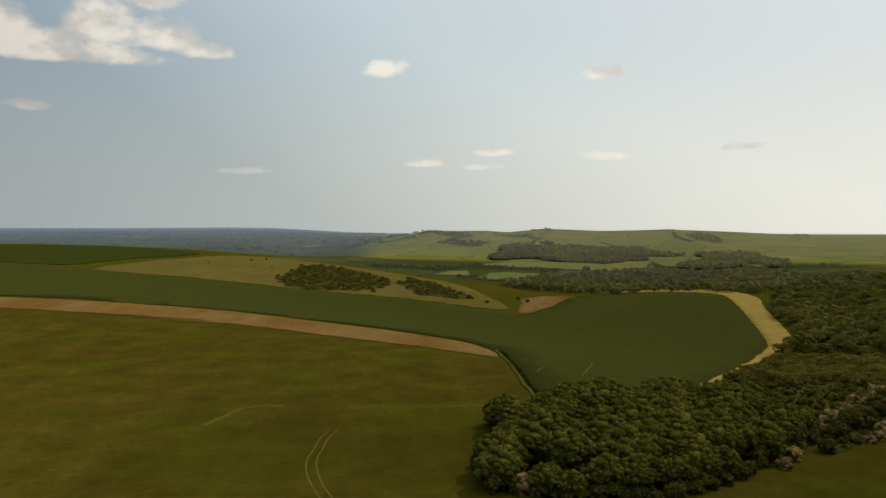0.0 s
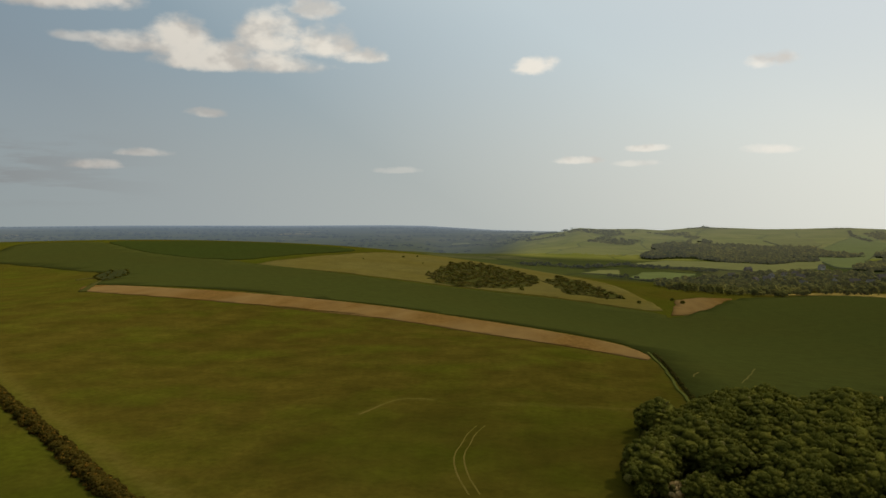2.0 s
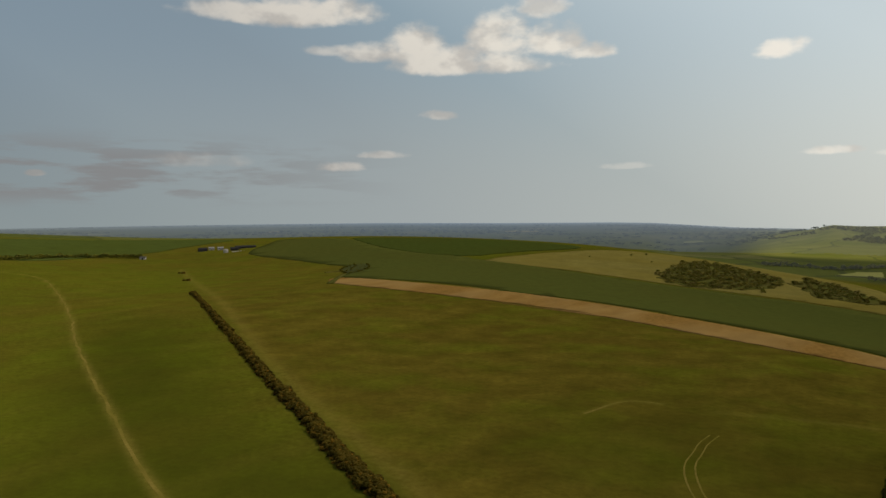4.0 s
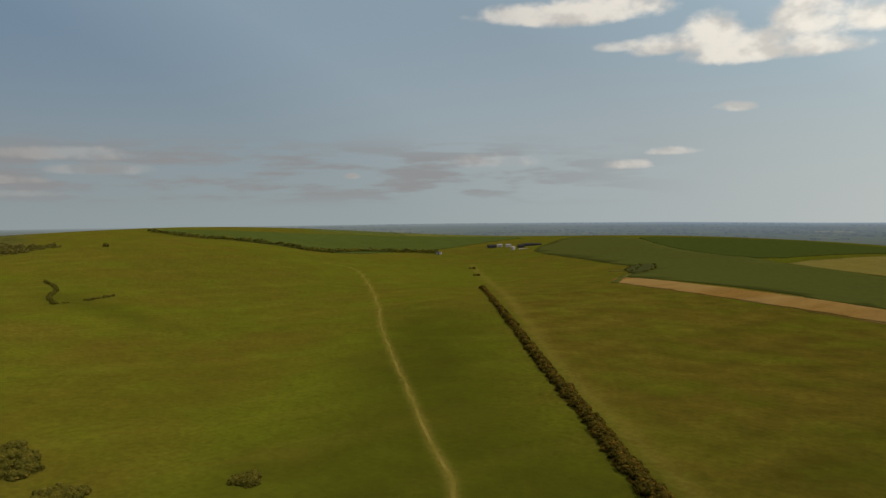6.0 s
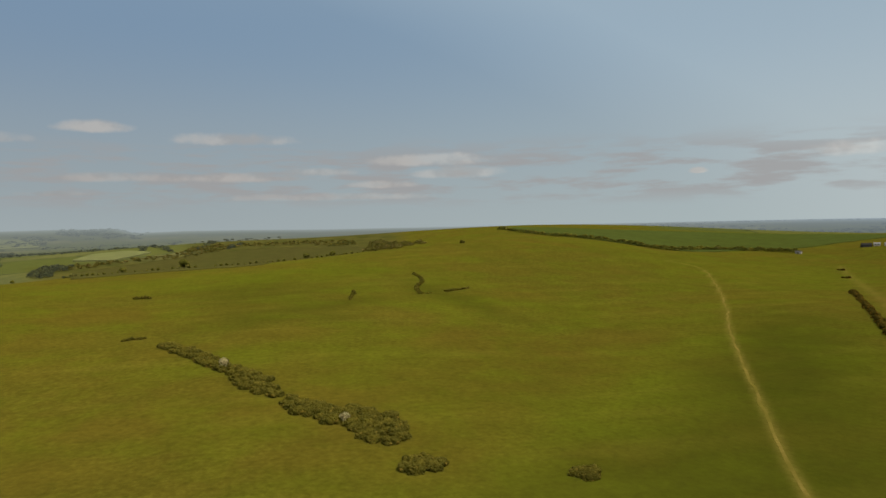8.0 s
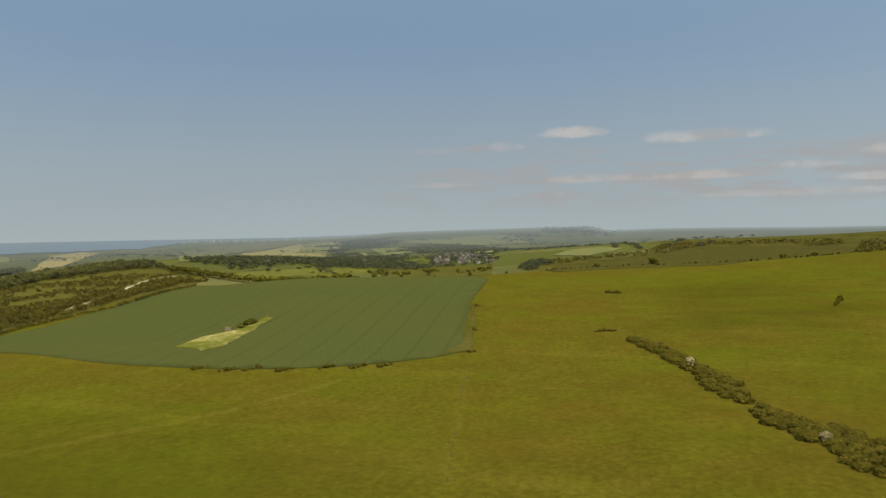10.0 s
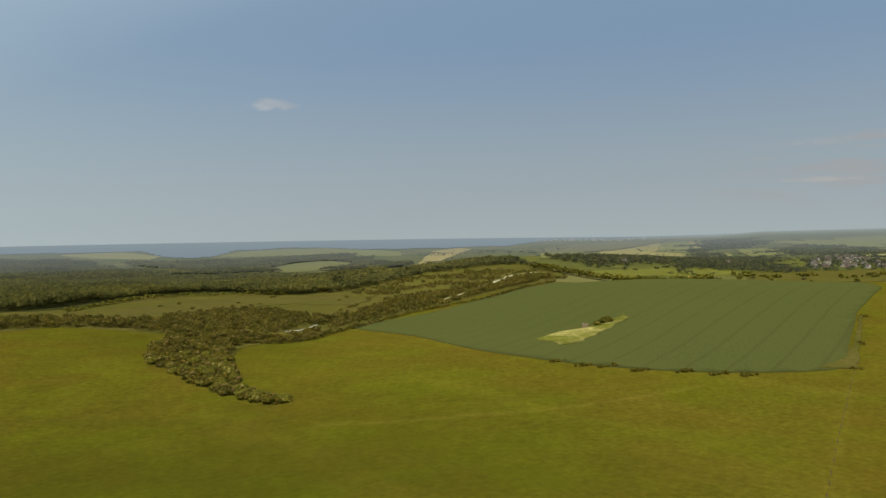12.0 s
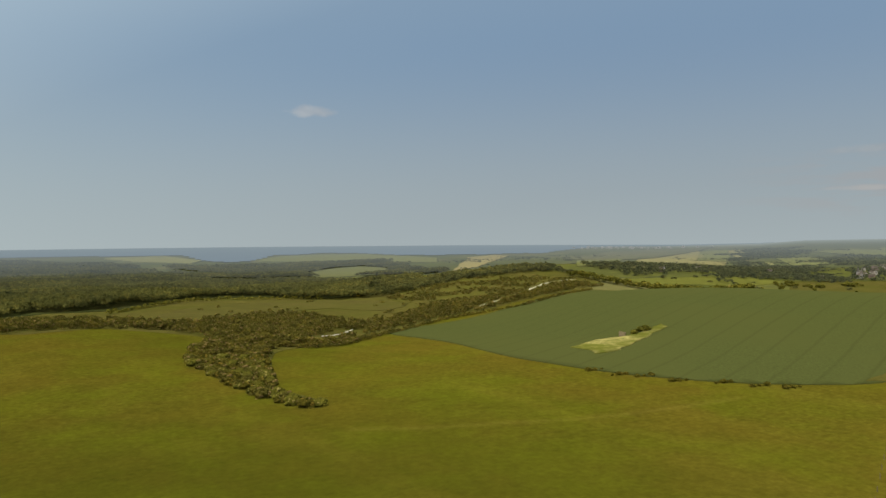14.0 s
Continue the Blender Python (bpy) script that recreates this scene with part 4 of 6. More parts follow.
field("field_edge", "overgrown pale grass triangle at the crop's corner", "rough grass", [(-268, -98), (-312, -113), (-373, -134), (-378, -137), (-332, -122), (-304, -113), (-283, -108), (-261, -108)], M_WILD, 0.3, 1, 2)
field("rough_land", "brown-green rough land between pasture and forest", "rough land", [(-31, -415), (-90, -403), (-136, -344), (-168, -325), (-239, -371), (-308, -408), (-352, -411), (-421, -430), (-613, -521), (-677, -597), (-674, -719), (-565, -734), (-394, -651), (-260, -767), (-58, -752)], M_WILD, 0.05, 2, 9, 0.0001, skirt=False)
field("clearing", "olive grass clearing among the woods", "clearing", [(-131, -488), (-203, -614), (-260, -644), (-358, -642), (-391, -557), (-340, -525), (-318, -573), (-259, -559), (-180, -498)], M_CLEARING, 0.3, 2)
field("scrub_ground", "brushy ground under the scrub", "ground", [(-285, -434), (-335, -442), (-379, -441), (-457, -467), (-604, -532), (-645, -543), (-633, -609), (-606, -657), (-579, -696), (-483, -667), (-402, -611), (-389, -538), (-318, -499)], M_SCRUB, 0.15)
field("chalk_path", "white chalk path up the scrubby slope", "path", ribbon([(-370, -438), (-414, -463), (-499, -517), (-581, -567), (-637, -575)], 3.0), M_CHALK_WORN, 0.7, 1, 4)
field("chalk_path", "bare white chalk scar among the bushes", "path", ribbon([(-194, -358), (-208, -368), (-239, -401)], 0.8), M_CHALK, 0.5, 1, 4)
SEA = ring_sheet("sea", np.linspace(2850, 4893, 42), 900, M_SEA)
sea_bm = bmesh.new()
sea_bm.from_mesh(SEA)
gone = [f for f in sea_bm.faces if not coast(*f.calc_center_median().xy)]
bmesh.ops.delete(sea_bm, geom=gone, context="FACES")
for v in sea_bm.verts:
    v.co.z += 3.0
sea_bm.to_mesh(SEA)
sea_bm.free()
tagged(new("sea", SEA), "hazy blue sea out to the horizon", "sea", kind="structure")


# ---- plants ----
def part(name, me, parent, label=""):
    ob = new(name, me)
    ob.parent = parent
    return tagged(ob, label)


def leaf_cards(rng, lumps, count, size, droop=0.3, loose=0.32):
    """Bent leaf clusters strewn over lumps (centre, radii); returns vertices and quads."""
    cen, rad = np.array([q[0] for q in lumps], float), np.array([q[1] for q in lumps], float)
    share = rad.prod(1) ** (2 / 3)
    pick = rng.choice(len(lumps), count, p=share / share.sum())
    d = rng.normal(size=(count, 3))
    d[:, 2] = np.abs(d[:, 2]) * 1.05 - 0.42
    d /= np.linalg.norm(d, axis=1)[:, None]
    p = cen[pick] + rad[pick] * d * rng.uniform(0.82, 1.08, (count, 1))
    nrm = d + rng.normal(scale=loose, size=(count, 3))
    nrm /= np.linalg.norm(nrm, axis=1)[:, None]
    ref = rng.normal(size=(count, 3))
    u = np.cross(nrm, ref)
    u /= np.linalg.norm(u, axis=1)[:, None]
    v = np.cross(nrm, u)
    s = size * rng.uniform(0.6, 1.35, (count, 1))
    k = rng.uniform(0.75, 1.25, (count, 4, 1))
    bend = -nrm * s * droop
    quad = np.stack([p - u * s * k[:, 0] + bend, p - v * s * k[:, 1] * 0.8, p + u * s * k[:, 2] + bend * 0.6, p + v * s * k[:, 3] * 0.8], 1)
    return quad.reshape(-1, 3), np.arange(4 * count).reshape(-1, 4)


def lumps_of(rng, wide, tall, low, count):
    """The lobes of an uneven crown: wide metres across, from low to tall."""
    mid, half = (low + tall) / 2, (tall - low) / 2
    out = [((0, 0, mid), (wide * 0.34, wide * 0.34, half * 0.8))]
    for i in range(count):
        a = 2.4 * i + rng.uniform(-0.5, 0.5)
        q = rng.uniform(0.3, 0.95)
        r = wide * rng.uniform(0.15, 0.24) * min(1.0, math.sqrt(14 / count))
        out.append(((math.cos(a) * wide * 0.33 * q, math.sin(a) * wide * 0.33 * q, mid + half * (1.0 - q * 1.25) * rng.uniform(0.35, 0.75)), (r, r, r * 0.8)))
    for i in range(count // 2):
        a = 1.9 * i + rng.uniform(-0.4, 0.4)
        r = wide * rng.uniform(0.13, 0.19)
        out.append(((math.cos(a) * wide * 0.3, math.sin(a) * wide * 0.3, low + half * rng.uniform(0.25, 0.55)), (r, r, r * 0.9)))
    return out


def ball_of(cuts):
    """A unit ball of quads: its points and faces."""
    bm = bmesh.new()
    bmesh.ops.create_cube(bm, size=1.25)
    bmesh.ops.subdivide_edges(bm, edges=bm.edges, cuts=cuts, use_grid_fill=True, smooth=1.0)
    bm.verts.index_update()
    points = np.array([x.co.normalized() for x in bm.verts])
    faces = np.array([[x.index for x in g.verts] for g in bm.faces])
    bm.free()
    return points, faces


BALL, BALL_FINE = ball_of(1), ball_of(2)


def clustered(rng, lumps, each, share):
    """Small leaf clusters over the upper side of every bough."""
    out = []
    for c, r in lumps:
        for k in range(each):
            up, a = 1 - 1.35 * (k + 0.5) / each, 2.4 * k + rng.uniform(-0.5, 0.5)
            flat = math.sqrt(max(0.0, 1 - up * up))
            q = r[0] * share * rng.uniform(0.7, 1.35)
            out.append(((c[0] + math.cos(a) * flat * r[0] * 0.86, c[1] + math.sin(a) * flat * r[1] * 0.86, c[2] + up * r[2] * 0.86), (q, q, q * 0.8)))
    return out


def crown_mesh(seed, wide, tall, low, lobes, count, size, mat, core=True, loose=0.3, clusters=0):
    rng = np.random.default_rng(seed)
    lumps = lumps_of(rng, wide, tall, low, lobes)
    tufts = clustered(rng, lumps, clusters, 0.25 if clusters > 9 else 0.42) if clusters else lumps
    v, q = leaf_cards(rng, tufts, count, size, 0.3, loose)
    bodies = [(c, r, 1.0, 0.36) for c, r in tufts] if clusters else []
    bodies += [(c, r, 0.74, 0.0) for c, r in lumps] if core else []
    for c, r, fill, rough in bodies:
        ball, faces = BALL_FINE if rough else BALL
        w = ball * (fill * (1 + rng.uniform(-rough, rough, (len(ball), 1))))
        q = np.concatenate([q, faces + len(v)])
        v = np.concatenate([v, w * np.array(r) + np.array(c)])
    return mesh_of("crown", v, q, [mat])


def trunk_mesh(seed, tall, thick, limbs):
    """A tapered trunk that forks into limbs."""
    rng = np.random.default_rng(seed)
    bm = bmesh.new()

    def branch(a, b, ra, rb, sides=6):
        axis = (b - a).normalized()
        s = axis.orthogonal().normalized()
        t = axis.cross(s)
        rings = []
        for p, r in ((a, ra), (a.lerp(b, 0.5) + s * r_bend(ra), (ra + rb) / 2), (b, rb)):
            rings.append([bm.verts.new(p + (s * math.cos(k * math.tau / sides) + t * math.sin(k * math.tau / sides)) * r) for k in range(sides)])
        for m, n in zip(rings, rings[1:]):
            for k in range(sides):
                bm.faces.new((m[k], m[(k + 1) % sides], n[(k + 1) % sides], n[k]))

    def r_bend(r):
        return r * rng.uniform(-0.6, 0.6)

    fork = Vector((rng.uniform(-0.2, 0.2), rng.uniform(-0.2, 0.2), tall * 0.45))
    branch(Vector((0, 0, -0.6)), fork, thick, thick * 0.65, 8)
    for i in range(limbs):
        a = math.tau * i / limbs + rng.uniform(-0.4, 0.4)
        branch(fork - Vector((0, 0, tall * rng.uniform(0, 0.15))), Vector((math.cos(a) * tall * 0.28, math.sin(a) * tall * 0.28, tall * rng.uniform(0.65, 0.85))), thick * 0.4, thick * 0.12)
    me = bpy.data.meshes.new("trunk")
    bm.to_mesh(me)
    bm.free()
    me.materials.append(M_BARK)
    return me


def spot(x, y, turn=0.0, size=1.0, sink=0.15):
    return pose(x, y, float(height(x, y)) - sink, 0, 0, turn) @ Matrix.Scale(size, 4)


def tree_kind(name, label, category, group, seeds, wide, tall, low, lobes, count, size, mat, thick=0.3, stems=5):
    """Several trees of one kind, each with its own crown, that wait to be copied."""
    made = []
    for s in seeds:
        root = tagged(new(name), label, category, group)
        part("trunk", trunk_mesh(s, tall, thick, stems), root)
        part("crown", crown_mesh(s, wide, tall, low, lobes, count, size, mat, True, 0.45, 17), root)
        made.append(root)
    return made


class Plot:
    """Places each first tree of a kind once, then copies it."""

    def __init__(self, kinds):
        self.kinds, self.used = kinds, set()

    def put(self, i, m):
        k = i % len(self.kinds)
        if k in self.used:
            return place_copy(self.kinds[k], m)
        self.used.add(k)
        self.kinds[k].matrix_basis = m
        return self.kinds[k]


def place_copy(ob, m):
    made = copy_thing(ob, m)
    made.matrix_basis = m
    return made


def scatter(outline, gap, seed, smooth=5, fray=0.0):
    """Places inside an outline, at least gap apart; fray makes the outline ragged."""
    line = frayed(smooth_line(outline, smooth), fray) if fray else smooth_line(outline, smooth)
    rng = np.random.default_rng(seed)
    xs, ys = [q.x for q in line], [q.y for q in line]
    gx, gy = np.meshgrid(np.arange(min(xs), max(xs), gap), np.arange(min(ys), max(ys), gap * 0.87))
    gx = gx + (np.arange(gx.shape[0]) % 2)[:, None] * gap * 0.5
    gx, gy = gx.ravel() + rng.uniform(-0.44, 0.44, gx.size) * gap, gy.ravel() + rng.uniform(-0.44, 0.44, gx.size) * gap
    keep = inside(gx, gy, line)
    return gx[keep], gy[keep]


def thicket(name, label, category, x, y, tall, wide, cards, size, mat, seed, lean=0.25, roll=0.0, low=0.12, lobes=6, loose=0.32):
    """A whole wood or thicket as one mass of leaf clusters, tree by tree."""
    rng = np.random.default_rng(seed)
    n = len(x)
    tall = tall * rng.uniform(1 - lean, 1 + lean, n)
    tall = tall * (1 + roll * np.array([noise.noise((a * 0.008, b * 0.011, seed)) for a, b in zip(x, y)]))
    wide = wide * rng.uniform(0.8, 1.2, n)
    shapes = []
    for s in range(6):
        r2 = np.random.default_rng(seed * 10 + s)
        v, q = leaf_cards(r2, lumps_of(r2, 1.0, 1.0, low, lobes), cards, size, 0.3, loose)
        shapes.append(v)
    verts = np.empty((n, cards * 4, 3))
    turn, kind = rng.uniform(0, 6.28, n), rng.integers(0, 6, n)
    base = height(x, y)
    for k in range(6):
        w = kind == k
        c, s = np.cos(turn[w])[:, None], np.sin(turn[w])[:, None]
        v = shapes[k]
        verts[w, :, 0] = (v[:, 0] * c - v[:, 1] * s) * wide[w][:, None] + x[w][:, None]
        verts[w, :, 1] = (v[:, 0] * s + v[:, 1] * c) * wide[w][:, None] + y[w][:, None]
        verts[w, :, 2] = v[:, 2] * tall[w][:, None] + base[w][:, None]
    verts = verts.reshape(-1, 3)
    me = mesh_of(name, verts, np.arange(len(verts)).reshape(-1, 4), [mat])
    return tagged(new(name, me), label, category, kind="stuff")




def shrunk(points, by):
    """An outline drawn in towards its middle."""
    mx, my = sum(q[0] for q in points) / len(points), sum(q[1] for q in points) / len(points)
    return [(x - (x - mx) / math.hypot(x - mx, y - my) * by, y - (y - my) / math.hypot(x - mx, y - my) * by) for x, y in points]


def clear_of(x, y, line, gap):
    """Keeps those places that lie farther than gap from a line."""
    keep = np.ones(len(x), bool)
    for p in smooth_line(line, 12, False):
        keep &= np.hypot(x - p.x, y - p.y) > gap
    return x[keep], y[keep]


def along(points, gap):
    line = smooth_line(points, 24, False)
    gone, out = 0.0, []
    for a, b in zip(line, line[1:]):
        gone += (b - a).length
        if gone > gap:
            gone -= gap
            out.append((b, Vector((-(b - a).y, (b - a).x)).normalized()))
    return out


# the dense clump of broad-leaved trees below the drone
CLUMP = [(8, 132.8), (8.6, 158.9), (13, 180.7), (21, 191.7), (35, 200.8), (50.1, 206.8), (73.4, 214.1), (82.7, 194.6), (89.1, 179.5), (87.2, 167.8), (74.3, 154.1), (57.4, 138.2), (46.3, 131.1), (36.8, 126.5)]
oaks = Plot(tree_kind("tree", "dense dark green broad-leaved tree in a clump", "tree", "trees of the clump", range(1, 8), 11.0, 9.4, 0.6, 13, 2600, 0.19, M_OAK))
cx, cy = scatter(shrunk(CLUMP, 3.0), 7.4, 5)
for i, (x, y) in enumerate(zip(cx, cy)):
    deep_in = min(math.hypot(x - q[0], y - q[1]) for q in smooth_line(CLUMP, 4))
    oaks.put(i, spot(x, y, i * 77, 0.54 + 0.02 * min(deep_in, 16) + 0.42 * ((i * 37) % 11) / 11))
thorns = Plot(tree_kind("hawthorn", "hawthorn with pale blossom at the clump's edge", "tree", "hawthorns by the clump", (31, 32), 6, 4.6, 0.2, 9, 900, 0.26, M_THORN, 0.14, 4))
for i, (x, y) in enumerate([(83.2, 158), (91.4, 168.5), (99.6, 178), (8, 147.4), (107.8, 186.3), (115.1, 193.3), (123.3, 201.6)]):
    thorns.put(i, spot(x, y, i * 50, 0.75 + 0.25 * (i % 3)))

for i, (p, side) in enumerate(along(CLUMP + CLUMP[:1], 5.0)):
    q = p - side * (2.2 + noise.noise((i * 1.3, 2, 0)) * 1.5)
    thorns.put(i, spot(q.x, q.y, i * 58, 0.5 + 0.3 * ((i * 23) % 7) / 7))

# faded blossom on the sunny side of the clump, and a low hedge on the verge of the wheat
faded = Plot([tagged(new("hawthorn", crown_mesh(34 + s, 4.6, 3.6, -0.2, 8, 500, 0.16, M_FADED, True, 0.4, 6)), "hawthorn with fading buff blossom before the clump", "bush", "fading hawthorns") for s in range(2)])
for i, (x, y) in enumerate([(10.8, 137.3), (13.9, 141.8), (15.2, 133.4), (18.9, 134), (33, 135), (37.3, 141.2), (69.2, 147.3), (73.8, 152.9), (77, 161), (90.3, 175.7), (94, 181), (98, 184), (105, 192), (109, 197), (115, 204), (121, 209), (126, 215), (131, 221), (138, 229), (30, 137.5), (22, 135)]):
    faded.put(i, spot(x, y, i * 63, 0.7 + 0.2 * (i % 3)))
for i, (p, side) in enumerate(along([(92, 164), (104, 175), (132, 199), (190, 292), (258, 406)], 4.2)):
    if noise.noise((i * 0.33, 7, 0)) > -0.12:
        q = p - side * (2.5 + 4.0 * noise.noise((i * 0.9, 1, 4)))
        faded.put(i, spot(q.x, q.y, i * 67, 0.6 + 0.15 * (i % 4)))
for i, (p, side) in enumerate(along(VERGE, 3.2)):
    q = p + side * 1.7
    thorns.put(i, spot(q.x, q.y, i * 71, 0.22 + 0.05 * (i % 3)))

# scrub and woods down the slope beside it
EAST = [(84.3, 156.9), (103.8, 175.4), (131.9, 198.8), (258, 406), (541, 860), (565, 993), (488, 948), (346, 748), (263, 582), (216, 443), (181, 378), (137, 316), (76.4, 216.8), (82.8, 191.1), (87.1, 176.9)]
field("scrub_ground", "shaded brushy ground under the scrub", "ground", EAST, M_SCRUB, 0.1, 3)
shrubs = Plot([tagged(new("shrub", crown_mesh(60 + s, 4.6, 2.7, -0.3, 7, 300, 0.2, m, True, 0.4, 5)), "rounded bush on the scrubby slope", "shrub", "bushes of the slope")
               for s, m in enumerate((M_THORN, M_OLIVE, M_THORN, M_GORSE_GREEN, M_OAK))])
sx, sy = scatter(EAST, 4.4, 8)
for i, (x, y) in enumerate(zip(sx, sy)):
    if np.hypot(x, y) < 280:
        tall = i % 5 == 4 and noise.noise((x * 0.05, y * 0.05, 3)) > -0.1
        shrubs.put(i if tall or i % 5 < 4 else i + 1, spot(x, y, i * 61, 1.15 if tall else 0.45 + 0.4 * ((i * 53) % 17) / 17))
bush = (np.hypot(sx, sy) >= 280) & (np.hypot(sx, sy) < 410)
olive = np.array([noise.noise((a * 0.04, b * 0.04, 8)) for a, b in zip(sx, sy)]) > -0.08
thicket("scrub", "low olive green scrub down the slope", "scrub", sx[bush & olive], sy[bush & olive], 2.1, 6.4, 180, 0.075, M_OLIVE, 5, 0.6, 0, 0.15, 8, 0.2)
thicket("scrub", "brown thorn scrub down the slope", "scrub", sx[bush & ~olive], sy[bush & ~olive], 2.6, 6.0, 180, 0.075, M_THORN, 4, 0.6, 0, 0.15, 8, 0.2)
wx, wy = scatter(EAST, 9.5, 9)
far_enough = np.hypot(wx, wy) > 392
mixed = np.random.default_rng(2).random(len(wx)) < 0.35
thicket("wood", "dense green wood down the slope", "wood", wx[far_enough & ~mixed], wy[far_enough & ~mixed], 10, 14, 300, 0.07, M_LIFTED_WOOD, 3, 0.5, 0.5, 0.25, 10, 0.18)
thicket("wood", "lighter olive trees in the sloping wood", "wood", wx[far_enough & mixed], wy[far_enough & mixed], 9, 14, 300, 0.07, M_OLIVE, 6, 0.5, 0.5, 0.25, 10, 0.18)

# scrub on the dry field
for seed, line, gap in ((21, [(-135, 654), (-139, 731), (-119, 782), (-83, 779), (-42, 719), (-50, 646), (-75, 615), (-106, 605), (-127, 630)], 7.5), (22, [(-36, 711), (-16, 751), (13, 669), (20, 639), (-11, 637), (-33, 692)], 8.5)):
    field("scrub_ground", "brushy ground under the thorn scrub", "ground", line, M_SCRUB, 0.2, 4, None, 0.0003, 0.02)
    x, y = scatter(line, gap, seed, 4, 0.02)
    thicket("scrub", "dark green thorn scrub on the dry slope", "scrub", x, y, 2.6, 6.8, 110, 0.11, M_THORN, seed, 0.5, 0, 0.1, 7, 0.25)
lone = Plot([tagged(new("bush", crown_mesh(90 + s, 5.0, 3.6, -0.2, 7, 220, 0.36, M_OAK)), "dark green thorn bush standing alone in grass", "bush", "lone bushes") for s in range(3)])
for i, (x, y) in enumerate([(-170, 733), (-200, 771), (-150, 672), (-20, 647), (12, 637), (26, 647), (38, 630), (-60, 638), (-231, 727), (-190, 793), (68, 667), (75, 649)]):
    lone.put(i, spot(x, y, i * 71, 0.45 + 0.2 * (i % 4)))

# gorse hedge that divides the pasture
gorse = Plot([tagged(new("gorse_bush", crown_mesh(80 + s, 5.2, 2.5, -0.4, 9, 520, 0.16, M_GORSE, True, 0.5, 5)), "brown-orange gorse bush in the dividing hedge", "bush", "gorse bushes") for s in range(5)])


for i, (p, side) in enumerate(along([(-380, 345), (-268, 257), (-210, 213), (-169, 181.5), (-140, 160), (-114, 140.5), (-97, 127), (-83, 116.5), (-66, 104)], 2.2)):
    q = p + side * noise.noise((i * 0.7, 0, 0)) * 1.5
    swell = 0.8 + 0.35 * noise.noise((i * 0.13, 3, 0))
    gorse.put(i, spot(q.x, q.y, i * 83, swell * (0.8 + 0.4 * ((i * 29) % 13) / 13)))
    if i % 3 == 1:
        q = p + side * (1.4 if i % 2 else -1.4)
        gorse.put(i + 2, spot(q.x, q.y, i * 51, swell * (0.5 + 0.35 * ((i * 17) % 7) / 7)))
for i, (x, y) in enumerate([(-538, 477), (-475, 426)]):
    for k in range(4):
        gorse.put(i + k, spot(x + 2.2 * math.cos(k * 1.9), y + 2.2 * math.sin(k * 1.9), i * 40 + k * 70, 0.8 - 0.1 * k))

# gorse patches on the open slope
patches = Plot([tagged(new("low_gorse", crown_mesh(100 + s, 5.4, 1.7, -0.7, 11, 1100, 0.14, m, True, 0.7, 8)), "low gorse bush in a patch on the open slope", "bush", "gorse patches")
                for s, m in enumerate((M_GORSE_GREEN, M_GORSE_GREEN, M_GORSE_GREEN, M_GORSE_GREEN))])
n = 0
for seed, line in ((41, [(-302, -45), (-295, -36), (-278, -25), (-265, -18), (-251, -14), (-246, -17), (-256, -21), (-278, -32)]), (42, [(-249, -12), (-240, -5), (-226, 0), (-211, 0), (-217, -6), (-234, -13)]), (43, [(-204, 2), (-206, 8), (-195, 14), (-195, 19), (-186, 25), (-177, 31), (-169, 31), (-161, 25), (-167, 19), (-178, 17), (-183, 12), (-192, 6)])):
    for x, y in zip(*scatter(line, 2.9, seed, 4)):
        n += 1
        patches.put(n, spot(x, y, n * 67, 0.6 + 0.5 * ((n * 31) % 9) / 9))
for i, (x, y) in enumerate([(-131, 59), (-144, 31), (-143, 27), (-147, 29)]):
    for k in range(3):
        n += 1
        patches.put(n, spot(x + 1.5 * math.cos(k * 2.1), y + 1.5 * math.sin(k * 2.1), n * 67, 0.85))
may = tagged(new("hawthorn", crown_mesh(120, 4.2, 3.2, -0.2, 8, 500, 0.2, M_MAY)), "hawthorn bush in full white blossom among gorse", "bush", "blossoming hawthorns")
for i, (x, y) in enumerate([(-252, -16), (-180, 17)]):
    if i == 0:
        may.matrix_basis = spot(x, y, 20, 1.05, -0.5)
    else:
        place_copy(may, spot(x, y, 140, 0.8, -0.6))

# small hedges and bushes on the hill behind
low = Plot([tagged(new("bush", crown_mesh(130 + s, 4.4, 2.4, -0.3, 6, 160, 0.3, M_GORSE_GREEN)), "low dark bush in a remnant hedge", "bush", "remnant hedge bushes") for s in range(3)])
n = 0
for line, gap, size in (([(-442, 48), (-426, 46), (-401, 41)], 2.8, 0.62), ([(-516, 98), (-489, 99), (-470, 95), (-450, 88), (-424, 85)], 2.4, 0.75), ([(-424, 85), (-428, 94)], 2.6, 0.5), ([(-431, 101), (-436, 108), (-446, 121)], 1.8, 0.65), ([(-315, -60), (-317, -55), (-318, -50)], 1.6, 0.6), ([(-451, -78), (-451, -73), (-451, -68)], 1.8, 0.9)):
    for p, side in along(line, gap):
        n += 1
        q = p + side * noise.noise((n * 0.9, 4, 0)) * 2
        low.put(n, spot(q.x, q.y, n * 59, size * (0.7 + 0.5 * ((n * 17) % 7) / 7)))
low.put(n, spot(-672, 176, 0, 1.6))
crest = Plot(tree_kind("thorn_tree", "wind-shaped dark thorn bush on the crest fence line", "tree", "bushes of the crest", (51, 52, 53), 5.5, 4.6, 0.3, 8, 260, 0.36, M_OAK, 0.16, 4))


